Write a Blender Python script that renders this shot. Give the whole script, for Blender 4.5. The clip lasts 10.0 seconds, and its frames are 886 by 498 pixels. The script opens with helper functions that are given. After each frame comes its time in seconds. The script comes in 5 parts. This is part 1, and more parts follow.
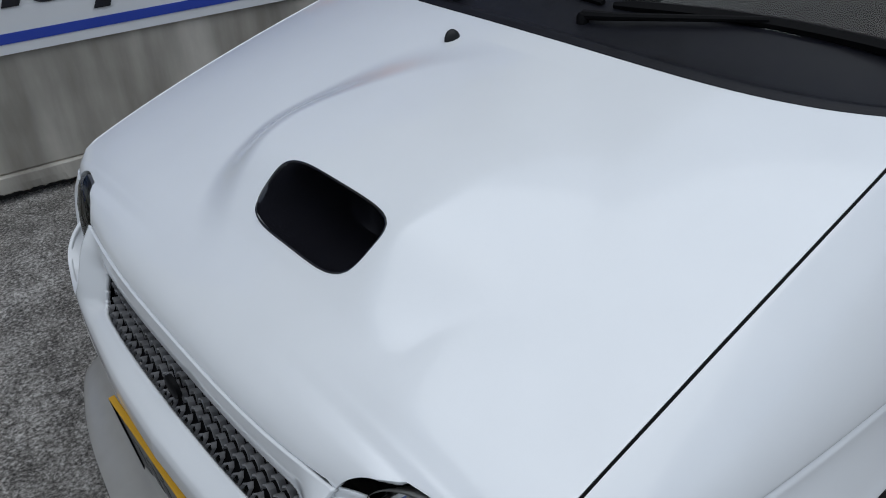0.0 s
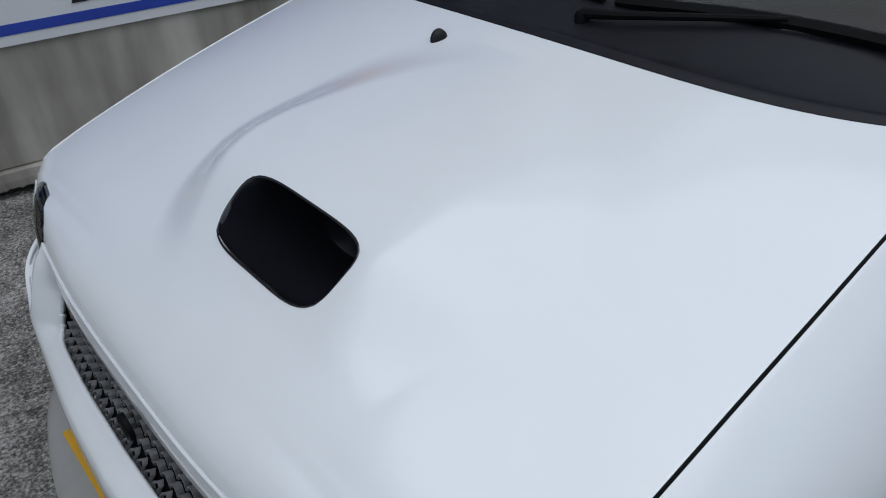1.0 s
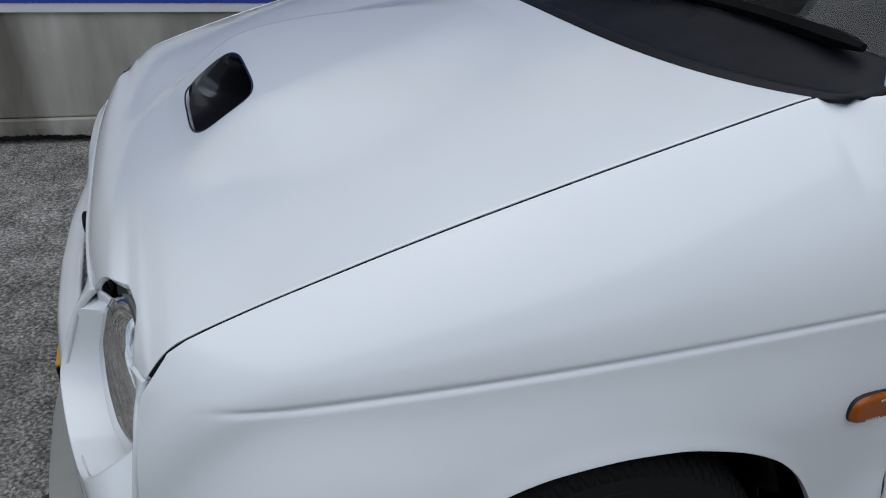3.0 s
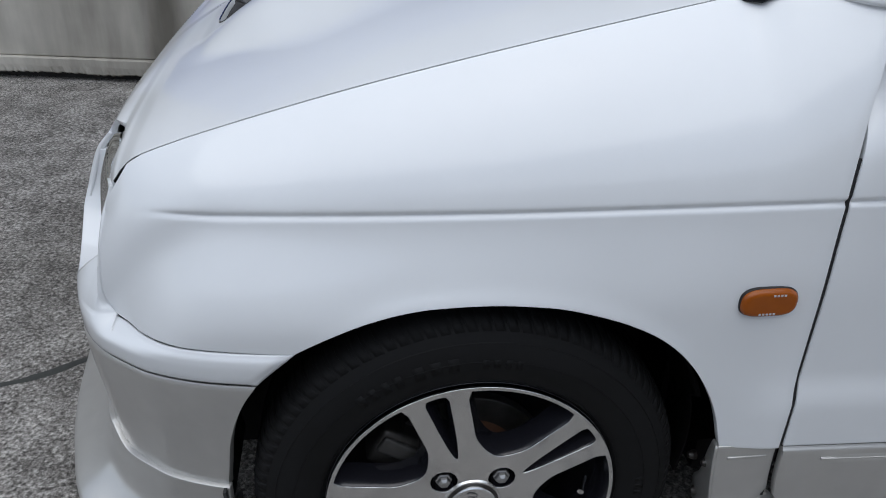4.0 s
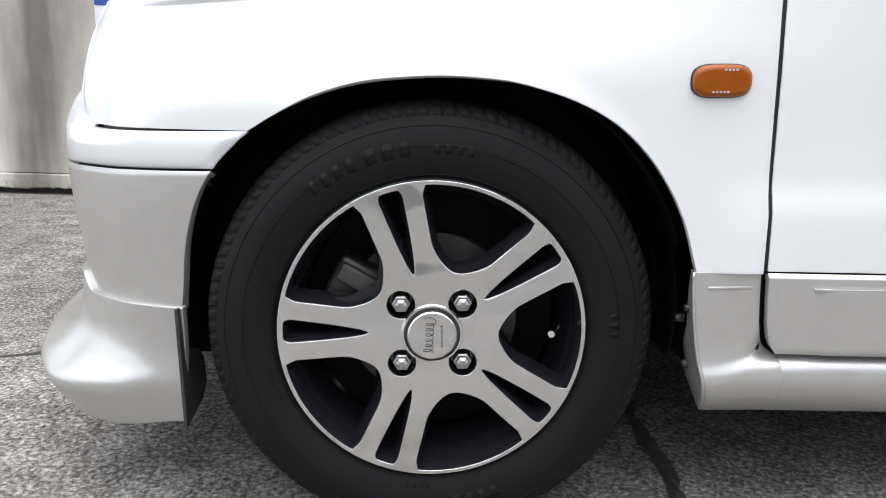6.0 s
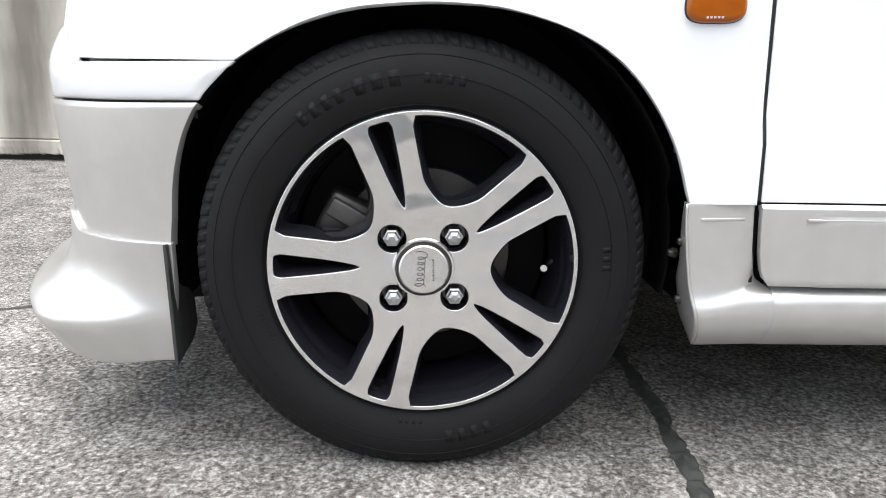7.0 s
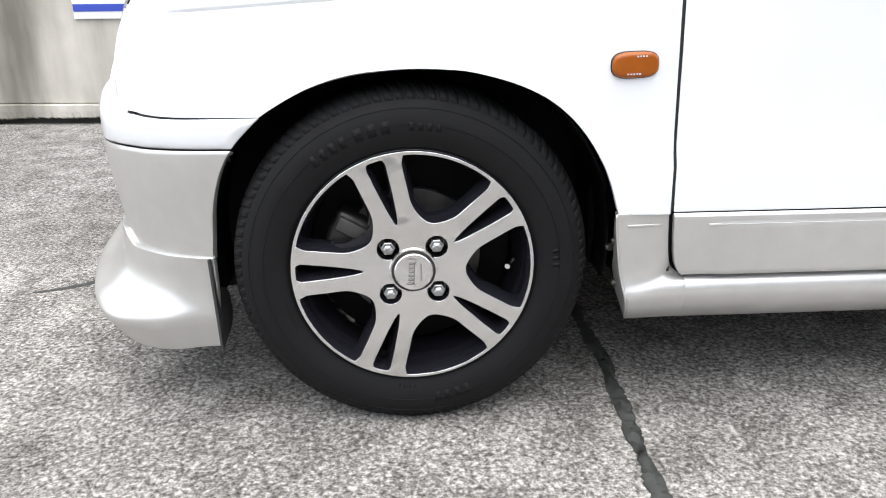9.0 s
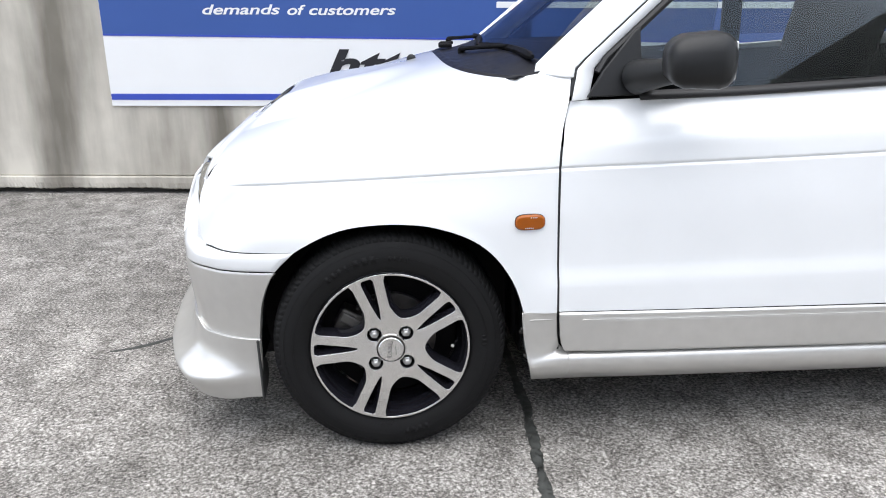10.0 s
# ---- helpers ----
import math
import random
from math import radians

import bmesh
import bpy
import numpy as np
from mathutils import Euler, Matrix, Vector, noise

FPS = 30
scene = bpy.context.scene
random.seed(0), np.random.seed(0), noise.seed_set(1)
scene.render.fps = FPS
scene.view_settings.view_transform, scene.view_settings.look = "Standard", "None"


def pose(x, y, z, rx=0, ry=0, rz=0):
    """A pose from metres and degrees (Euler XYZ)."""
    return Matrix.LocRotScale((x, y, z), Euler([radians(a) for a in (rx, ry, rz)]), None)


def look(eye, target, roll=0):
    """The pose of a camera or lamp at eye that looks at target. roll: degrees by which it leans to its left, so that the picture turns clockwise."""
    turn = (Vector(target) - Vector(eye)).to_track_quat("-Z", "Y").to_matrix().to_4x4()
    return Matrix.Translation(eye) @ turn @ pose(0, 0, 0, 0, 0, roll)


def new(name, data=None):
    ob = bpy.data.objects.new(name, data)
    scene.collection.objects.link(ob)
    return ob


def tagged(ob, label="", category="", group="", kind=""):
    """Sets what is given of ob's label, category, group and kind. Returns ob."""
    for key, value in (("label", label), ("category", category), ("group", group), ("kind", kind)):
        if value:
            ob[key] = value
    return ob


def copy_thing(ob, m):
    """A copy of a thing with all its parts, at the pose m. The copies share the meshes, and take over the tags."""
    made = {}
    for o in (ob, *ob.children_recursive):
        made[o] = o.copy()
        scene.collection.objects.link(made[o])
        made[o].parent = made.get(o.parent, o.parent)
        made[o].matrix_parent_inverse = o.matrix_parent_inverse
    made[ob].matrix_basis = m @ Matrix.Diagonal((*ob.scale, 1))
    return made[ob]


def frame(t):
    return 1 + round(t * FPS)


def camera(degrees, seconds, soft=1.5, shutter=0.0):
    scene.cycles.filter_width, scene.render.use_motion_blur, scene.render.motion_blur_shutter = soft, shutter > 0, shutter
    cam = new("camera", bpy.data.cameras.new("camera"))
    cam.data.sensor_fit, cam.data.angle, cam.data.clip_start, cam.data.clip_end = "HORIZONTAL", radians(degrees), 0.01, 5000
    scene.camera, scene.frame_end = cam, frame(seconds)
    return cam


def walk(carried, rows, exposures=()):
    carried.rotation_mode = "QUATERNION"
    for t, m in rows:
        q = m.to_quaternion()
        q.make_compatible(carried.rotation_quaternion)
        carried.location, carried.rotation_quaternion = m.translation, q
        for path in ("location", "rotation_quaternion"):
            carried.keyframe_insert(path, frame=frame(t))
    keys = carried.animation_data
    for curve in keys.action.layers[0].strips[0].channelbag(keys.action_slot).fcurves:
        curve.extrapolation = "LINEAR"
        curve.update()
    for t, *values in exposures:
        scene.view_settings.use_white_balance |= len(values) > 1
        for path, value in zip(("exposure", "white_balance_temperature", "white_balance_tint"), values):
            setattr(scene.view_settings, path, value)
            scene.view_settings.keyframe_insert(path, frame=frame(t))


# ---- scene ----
cam = camera(61.0, 10.0, soft=1.0)
PATH = [
    (0, (-0.6681, -0.1063, 1.202), (0.3977, 1.184, 0.1079), -2.18),
    (0.5, (-0.6087, -0.0483, 1.184), (0.446, 1.243, 0.0782), -2.56),
    (1, (-0.5887, -0.0420, 1.179), (0.4736, 1.241, 0.0711), -2.11),
    (1.5, (-0.5827, -0.0518, 1.182), (0.4795, 1.23, 0.0747), -1.72),
    (2, (-0.5163, -0.1336, 1.164), (0.4467, 1.248, 0.0849), -2.52),
    (2.2, (-0.4608, -0.1992, 1.156), (0.3999, 1.259, 0.0922), -0.89),
    (3.3, (-0.3021, -0.4962, 1.017), (0.2447, 1.18, 0.0730), 2.58),
    (3.5, (-0.2523, -0.5401, 1.008), (0.2012, 1.144, 0.0296), 2.11),
    (4, (-0.146, -0.64, 0.9817), (0.1074, 1.089, 0.0072), 2.87),
    (4.5, (-0.0993, -0.7016, 0.8884), (0.0509, 1.071, -0.0253), 2.77),
    (5, (-0.0732, -0.7849, 0.7922), (0.0437, 1.065, 0.0415), 2.39),
    (5.5, (-0.0378, -0.8112, 0.6676), (0.0438, 1.089, 0.0527), 0.97),
    (6, (-0.0201, -0.8197, 0.5509), (0.0524, 1.129, 0.1057), 1.17),
    (7.3, (-0.0152, -0.8257, 0.4977), (0.0812, 1.104, -0.0230), 0.84),
    (7.5, (-0.0165, -0.8298, 0.4933), (0.0886, 1.106, -0.0003), 0.80),
    (8, (-0.0194, -0.8344, 0.494), (0.0942, 1.102, 0.0065), 0.87),
    (8.5, (-0.0295, -0.8837, 0.5292), (0.0965, 1.042, 0.0045), 0.67),
    (9, (-0.0283, -1.016, 0.6815), (0.1032, 0.8498, -0.0270), -0.64),
    (9.5, (0.0088, -1.21, 0.8127), (0.1308, 0.6667, 0.1328), 0.04),
    (10, (-0.0098, -1.531, 1.005), (0.1469, 0.3606, 0.3746), -0.09),
]
EXPOSURES = [(0, -0.53, 6120, 7), (2.2, -0.53, 6120, 7), (3.5, -0.50, 6150, 8), (4, -0.24, 6200, 9), (4.5, 0.04, 6300, 10), (5, 0.38, 6450, 10), (5.5, 0.73, 6600, 10), (6, 1.00, 6680, 10), (7.5, 1.50, 6700, 10), (9, 1.38, 6700, 10), (10, 1.08, 6580, 10)]
walk(cam, [(t, look(e, a, r)) for t, e, a, r in PATH], EXPOSURES)

# ---- world, sun ----
world = bpy.data.worlds.new("sky")
scene.world = world
world.use_nodes = True
wn, wl = world.node_tree.nodes, world.node_tree.links
wn.clear()
sky = wn.new("ShaderNodeTexSky")
sky.sky_type = "NISHITA"
sky.sun_disc = False
sky.sun_elevation, sky.sun_rotation = radians(80), radians(200)
sky.air_density, sky.dust_density = 1.0, 1.5
wtc = wn.new("ShaderNodeTexCoord")
wmap = wn.new("ShaderNodeMapping")
wmap.inputs["Scale"].default_value = (1.6, 1.6, 3.2)
wnoise = wn.new("ShaderNodeTexNoise")
wnoise.inputs["Scale"].default_value = 1.3
wnoise.inputs["Detail"].default_value = 7
wnoise.inputs["Roughness"].default_value = 0.58
wramp = wn.new("ShaderNodeValToRGB")
wramp.color_ramp.elements[0].position, wramp.color_ramp.elements[1].position = 0.22, 0.72
wmix = wn.new("ShaderNodeMixRGB")
wmix.inputs[2].default_value = (8.6, 9.0, 9.6, 1)
wbg = wn.new("ShaderNodeBackground")
wbg.inputs["Strength"].default_value = 0.125
wout = wn.new("ShaderNodeOutputWorld")
wl.new(wtc.outputs["Generated"], wmap.inputs["Vector"])
wl.new(wmap.outputs["Vector"], wnoise.inputs["Vector"])
wl.new(wnoise.outputs["Fac"], wramp.inputs["Fac"])
wl.new(wramp.outputs["Color"], wmix.inputs["Fac"])
wl.new(sky.outputs["Color"], wmix.inputs[1])
wl.new(wmix.outputs["Color"], wbg.inputs["Color"])
wl.new(wbg.outputs["Background"], wout.inputs["Surface"])
sun = new("sun", bpy.data.lights.new("sun", "SUN"))
sun.data.energy, sun.data.angle, sun.data.color = 1.5, radians(80), (1, 0.98, 0.95)
sun.rotation_euler = Euler((radians(10), 0, radians(-20)))

# ---- materials ----


def material(name, base, rough=0.5, metal=0.0, coat=0.0, spots=0.0, scale=40.0, bump=0.0, spec=0.5):
    """A principled material whose base colour and roughness vary by noise at two scales."""
    m = bpy.data.materials.new(name)
    m.use_nodes = True
    n, l = m.node_tree.nodes, m.node_tree.links
    b = n["Principled BSDF"]
    b.inputs["Base Color"].default_value = (*base, 1)
    b.inputs["Roughness"].default_value = rough
    b.inputs["Metallic"].default_value = metal
    b.inputs["Coat Weight"].default_value = coat
    b.inputs["Coat Roughness"].default_value = 0.09
    b.inputs["Specular IOR Level"].default_value = spec
    if spots or bump:
        tc = n.new("ShaderNodeTexCoord")
        a = n.new("ShaderNodeTexNoise")
        a.inputs["Scale"].default_value, a.inputs["Detail"].default_value = scale, 6
        c = n.new("ShaderNodeTexNoise")
        c.inputs["Scale"].default_value, c.inputs["Detail"].default_value = scale * 0.09, 4
        l.new(tc.outputs["Object"], a.inputs["Vector"])
        l.new(tc.outputs["Object"], c.inputs["Vector"])
        mul = n.new("ShaderNodeMath")
        mul.operation = "ADD"
        l.new(a.outputs["Fac"], mul.inputs[0])
        l.new(c.outputs["Fac"], mul.inputs[1])
        if spots:
            mr = n.new("ShaderNodeMapRange")
            mr.inputs["From Min"].default_value, mr.inputs["From Max"].default_value = 0.7, 1.3
            mr.inputs["To Min"].default_value, mr.inputs["To Max"].default_value = 1 - spots, 1 + spots
            l.new(mul.outputs[0], mr.inputs["Value"])
            mx = n.new("ShaderNodeVectorMath")
            mx.operation = "SCALE"
            mx.inputs[0].default_value = base
            l.new(mr.outputs["Result"], mx.inputs["Scale"])
            l.new(mx.outputs["Vector"], b.inputs["Base Color"])
            rr = n.new("ShaderNodeMapRange")
            rr.inputs["From Min"].default_value, rr.inputs["From Max"].default_value = 0.7, 1.3
            rr.inputs["To Min"].default_value, rr.inputs["To Max"].default_value = max(0.02, rough * (1 - spots)), min(1, rough * (1 + spots))
            l.new(mul.outputs[0], rr.inputs["Value"])
            l.new(rr.outputs["Result"], b.inputs["Roughness"])
        if bump:
            bp = n.new("ShaderNodeBump")
            bp.inputs["Strength"].default_value, bp.inputs["Distance"].default_value = 0.6, bump
            l.new(a.outputs["Fac"], bp.inputs["Height"])
            l.new(bp.outputs["Normal"], b.inputs["Normal"])
    return m


def glass(name, tint, rough=0.0, ior=1.5):
    """Thin clear glass: tinted see-through with Fresnel gloss."""
    m = bpy.data.materials.new(name)
    m.use_nodes = True
    n, l = m.node_tree.nodes, m.node_tree.links
    n.remove(n["Principled BSDF"])
    tr = n.new("ShaderNodeBsdfTransparent")
    tr.inputs["Color"].default_value = (*tint, 1)
    gl = n.new("ShaderNodeBsdfGlossy")
    gl.inputs["Roughness"].default_value = rough
    fr = n.new("ShaderNodeFresnel")
    fr.inputs["IOR"].default_value = ior
    mx = n.new("ShaderNodeMixShader")
    l.new(fr.outputs["Fac"], mx.inputs["Fac"])
    l.new(tr.outputs["BSDF"], mx.inputs[1])
    l.new(gl.outputs["BSDF"], mx.inputs[2])
    l.new(mx.outputs["Shader"], n["Material Output"].inputs["Surface"])
    return m


WHITE = material("white_paint", (0.80, 0.82, 0.84), 0.30, 0, 1.0, 0.03, 6)
SILVER = material("silver_paint", (0.56, 0.553, 0.535), 0.36, 0.62, 0.6, 0.05, 30)
BLACK = material("black_plastic", (0.004, 0.004, 0.0045), 0.6, 0, 0, 0.2, 60, 0.0004, 0.12)
GLOSSBLACK = material("gloss_black_paint", (0.012, 0.012, 0.016), 0.14, 0, 0.6, 0.15, 60)
TRIM = material("dark_grey_trim", (0.0075, 0.008, 0.009), 0.45, 0, 0, 0.15, 90, 0.0003, 0.35)
COWL = material("weathered_cowl_plastic", (0.008, 0.0085, 0.0125), 0.45, 0, 0, 0.25, 30, 0.0003, 0.22)
RUBBER = material("tyre_rubber", (0.009, 0.009, 0.0095), 0.68, 0, 0, 0.25, 25, 0.0003, 0.16)
# rubber of the seals, and the black put behind panel gaps as shade
SEALR = material("seal_and_gap_black", (0.01, 0.01, 0.011), 0.55)
ALLOY = material("machined_alloy", (0.74, 0.74, 0.735), 0.26, 1.0, 0.2, 0.04, 9)
an = ALLOY.node_tree.nodes
ab = an["Principled BSDF"]
ab.inputs["Anisotropic"].default_value = 0.75
tg = an.new("ShaderNodeTangent")
tg.direction_type, tg.axis = "RADIAL", "Y"
ALLOY.node_tree.links.new(tg.outputs["Tangent"], ab.inputs["Tangent"])
aw = an.new("ShaderNodeTexNoise")
aw.inputs["Scale"].default_value, aw.inputs["Detail"].default_value = 16, 1
ac = an.new("ShaderNodeTexCoord")
abp = an.new("ShaderNodeBump")
abp.inputs["Strength"].default_value, abp.inputs["Distance"].default_value = 1.0, 0.011
ALLOY.node_tree.links.new(ac.outputs["Object"], aw.inputs["Vector"])
ALLOY.node_tree.links.new(aw.outputs["Fac"], abp.inputs["Height"])
ALLOY.node_tree.links.new(abp.outputs["Normal"], ab.inputs["Normal"])
NUT = material("dull_chrome_nut", (0.42, 0.42, 0.42), 0.42, 1.0, 0, 0.1, 80)
CHROME = material("chrome", (0.8, 0.8, 0.8), 0.12, 1.0, 0, 0.1, 80)
STEEL = material("dull_steel", (0.09, 0.085, 0.08), 0.5, 0.8, 0, 0.3, 60)
RUST = material("rusty_iron", (0.10, 0.045, 0.022), 0.8, 0.1, 0, 0.5, 60, 0.0006)
AMBER = material("amber_lens", (0.32, 0.075, 0.001), 0.25, 0, 0.25, 0.12, 60, 0, 0.3)
GLASS = glass("window_glass", (0.80, 0.84, 0.84), 0.0, 1.5)
SCREEN = glass("windscreen_glass", (0.55, 0.60, 0.60), 0.0, 1.5)
LENS = glass("headlamp_glass", (0.93, 0.95, 0.95))
LAMPGREY = material("grey_lamp_reflector", (0.30, 0.30, 0.29), 0.35, 0.8)
MIRROR = material("mirror_chrome", (0.85, 0.85, 0.86), 0.05, 1.0)
PLATEY = material("yellow_plate_edge", (0.62, 0.34, 0.02), 0.4)
PLATEK = material("black_plate", (0.015, 0.015, 0.016), 0.3)
PALE = material("pale_lettering", (0.55, 0.56, 0.56), 0.4)
INK = material("dark_ink", (0.012, 0.012, 0.016), 0.5)
PLATEG = material("dull_grey_plate_marks", (0.07, 0.07, 0.07), 0.5)
MESHG = material("grey_grille_plastic", (0.20, 0.20, 0.205), 0.42, 0, 0, 0.3, 60)
INTERIOR = material("dark_interior_cloth", (0.007, 0.007, 0.008), 0.9, 0, 0, 0.3, 40, 0, 0.15)
BANWHITE = material("banner_white_vinyl", (0.78, 0.79, 0.80), 0.42, 0, 0, 0.03, 3)
BANBLUE = material("banner_blue_vinyl", (0.032, 0.085, 0.30), 0.42, 0, 0, 0.06, 3)
BANBRIGHT = material("banner_bright_blue_vinyl", (0.035, 0.07, 0.42), 0.42, 0, 0, 0.06, 3)
# near black: the shade of the gap under the ledge is in this colour
DARKGAP = material("shaded_gap_concrete", (0.035, 0.033, 0.030), 0.9, 0, 0, 0.4, 20, 0.003)
FLANGE = material("dark_grey_flange", (0.035, 0.036, 0.036), 0.55, 0, 0, 0.2, 60, 0.0003)
BANRED = material("banner_red_vinyl", (0.55, 0.05, 0.03), 0.42, 0, 0, 0.06, 3)
SEALANT = material("dark_joint_sealant", (0.034, 0.036, 0.033), 0.75, 0, 0, 0.6, 60, 0.006)

# ---- helpers of this scene ----


def smooth(points):
    """A smooth curve through (x, value) pairs, flat past its ends."""
    xs = [float(p[0]) for p in points]
    vs = [float(p[1]) for p in points]
    n = len(xs)
    d = [(vs[i + 1] - vs[i]) / (xs[i + 1] - xs[i]) for i in range(n - 1)]
    k = [d[0]] + [2 * d[i - 1] * d[i] / (d[i - 1] + d[i]) if d[i - 1] * d[i] > 0 else 0.0 for i in range(1, n - 1)] + [d[-1]]

    def f(x):
        if x <= xs[0]:
            return vs[0]
        if x >= xs[-1]:
            return vs[-1]
        i = 0
        while xs[i + 1] < x:
            i += 1
        h = xs[i + 1] - xs[i]
        t = (x - xs[i]) / h
        u = 1 - t
        return (1 + 2 * t) * u * u * vs[i] + t * u * u * h * k[i] + t * t * (3 - 2 * t) * vs[i + 1] - t * t * u * h * k[i + 1]

    return f


def ease(t):
    t = min(1.0, max(0.0, t))
    return t * t * (3 - 2 * t)


def part(name, bm, mat, parent=None, label="", flat=False, solid=0.0, bevel=0.0):
    """Links a bmesh as one mesh object under a thing or a part."""
    me = bpy.data.meshes.new(name)
    bm.normal_update()
    bm.to_mesh(me)
    bm.free()
    me.materials.append(mat)
    if not flat:
        me.shade_smooth()
    ob = new(name, me)
    if parent:
        ob.parent = parent
    if label:
        ob["label"] = label
    if solid:
        s = ob.modifiers.new("thickness", "SOLIDIFY")
        s.thickness, s.offset = solid, -1
    if bevel:
        b = ob.modifiers.new("soft_edge", "BEVEL")
        b.width, b.segments, b.limit_method, b.angle_limit = bevel, 2, "ANGLE", radians(50)
    if not flat:
        me.set_sharp_from_angle(angle=radians(38))
    return ob


def sheet(us, vs, f, keep=None, flip=False):
    """A bmesh grid of the surface f(u, v); keep(point) drops faces that lie in openings."""
    bm = bmesh.new()
    rows = [[bm.verts.new(f(u, v)) for v in vs] for u in us]
    for i in range(len(us) - 1):
        for j in range(len(vs) - 1):
            q = [rows[i][j], rows[i + 1][j], rows[i + 1][j + 1], rows[i][j + 1]]
            if keep and not keep(sum((w.co for w in q), Vector()) / 4):
                continue
            try:
                bm.faces.new(q[::-1] if flip else q)
            except ValueError:
                pass
    bmesh.ops.delete(bm, geom=[w for w in bm.verts if not w.link_faces], context="VERTS")
    return bm


def box(x0, x1, y0, y1, z0, z1, r=0.0):
    bm = bmesh.new()
    bmesh.ops.create_cube(bm, size=1)
    for w in bm.verts:
        w.co = ((x0 + x1) / 2 + w.co.x * (x1 - x0), (y0 + y1) / 2 + w.co.y * (y1 - y0), (z0 + z1) / 2 + w.co.z * (z1 - z0))
    if r:
        bmesh.ops.bevel(bm, geom=bm.edges[:], offset=r, segments=3, affect="EDGES", profile=0.5)
    return bm


def tube(points, radius, sides=8, close=False):
    """A round bar along a line of points; radius may be one number or one for each point."""
    bm = bmesh.new()
    pts = [Vector(p) for p in points]
    rings = []
    for i, p in enumerate(pts):
        a = pts[max(0, i - 1)] if not close else pts[i - 1]
        b = pts[min(len(pts) - 1, i + 1)] if not close else pts[(i + 1) % len(pts)]
        d = (b - a).normalized()
        s = d.cross(Vector((0.13, 0.21, 0.97))).normalized()
        w = d.cross(s)
        r = radius if isinstance(radius, (int, float)) else radius[i]
        rings.append([bm.verts.new(p + r * (math.cos(k * 2 * math.pi / sides) * s + math.sin(k * 2 * math.pi / sides) * w)) for k in range(sides)])
    for i in range(len(rings) - (0 if close else 1)):
        a, b = rings[i], rings[(i + 1) % len(rings)]
        for k in range(sides):
            bm.faces.new((a[k], a[(k + 1) % sides], b[(k + 1) % sides], b[k]))
    if not close:
        bm.faces.new(rings[0][::-1])
        bm.faces.new(rings[-1])
    bmesh.ops.recalc_face_normals(bm, faces=bm.faces[:])
    return bm


def lathe(profile, steps=96, closed=False):
    """Turns (radius, y) pairs round the y axis."""
    bm = bmesh.new()
    rings = []
    for k in range(steps):
        a = 2 * math.pi * k / steps
        rings.append([bm.verts.new((r * math.cos(a), y, r * math.sin(a))) for r, y in profile])
    n = len(profile)
    for k in range(steps):
        a, b = rings[k], rings[(k + 1) % steps]
        for j in range(n if closed else n - 1):
            bm.faces.new((a[j], b[j], b[(j + 1) % n], a[(j + 1) % n]))
    bmesh.ops.remove_doubles(bm, verts=bm.verts[:], dist=1e-6)
    bmesh.ops.recalc_face_normals(bm, faces=bm.faces[:])
    return bm


def plate_shape(loops, depth, bevel=0.0008, res=2):
    """A flat plate in the x-z plane with holes: the first loop is the outline. Its front lies at y = 0."""
    cu = bpy.data.curves.new("outline", "CURVE")
    cu.dimensions, cu.fill_mode = "2D", "BOTH"
    cu.extrude, cu.bevel_depth, cu.bevel_resolution, cu.offset = depth / 2 - bevel, bevel, res, -bevel
    for loop in loops:
        sp = cu.splines.new("POLY")
        sp.points.add(len(loop) - 1)
        for q, (x, z) in zip(sp.points, loop):
            q.co = (x, z, 0, 1)
        sp.use_cyclic_u = True
    ob = bpy.data.objects.new("outline", cu)
    scene.collection.objects.link(ob)
    dg = bpy.context.evaluated_depsgraph_get()
    me = bpy.data.meshes.new_from_object(ob.evaluated_get(dg))
    bm = bmesh.new()
    bm.from_mesh(me)
    bpy.data.objects.remove(ob)
    bpy.data.curves.remove(cu)
    bpy.data.meshes.remove(me)
    for w in bm.verts:
        w.co = (w.co.x, depth / 2 - w.co.z, w.co.y)
    return bm


def lettering(text, size, m, mat, name, parent, label="", shear=0.0, depth=0.0006, offset=0.0):
    """Text in the built-in font, as a mesh, on the plane that the pose m gives."""
    cu = bpy.data.curves.new("text", "FONT")
    cu.body, cu.size, cu.extrude, cu.shear, cu.offset = text, size, depth, shear, offset
    ob = bpy.data.objects.new("text", cu)
    scene.collection.objects.link(ob)
    dg = bpy.context.evaluated_depsgraph_get()
    me = bpy.data.meshes.new_from_object(ob.evaluated_get(dg))
    bm = bmesh.new()
    bm.from_mesh(me)
    bm.transform(m)
    bpy.data.objects.remove(ob)
    bpy.data.curves.remove(cu)
    bpy.data.meshes.remove(me)
    return part(name, bm, mat, parent, label, flat=True)


def mirrored(bm):
    """The same bmesh on the car's other side."""
    for w in bm.verts:
        w.co.y = 2 * YC - w.co.y
    bmesh.ops.reverse_faces(bm, faces=bm.faces[:])
    return bm


def steps(a, b, n):
    return [a + (b - a) * i / n for i in range(n + 1)]


# ---- ground, wall ----


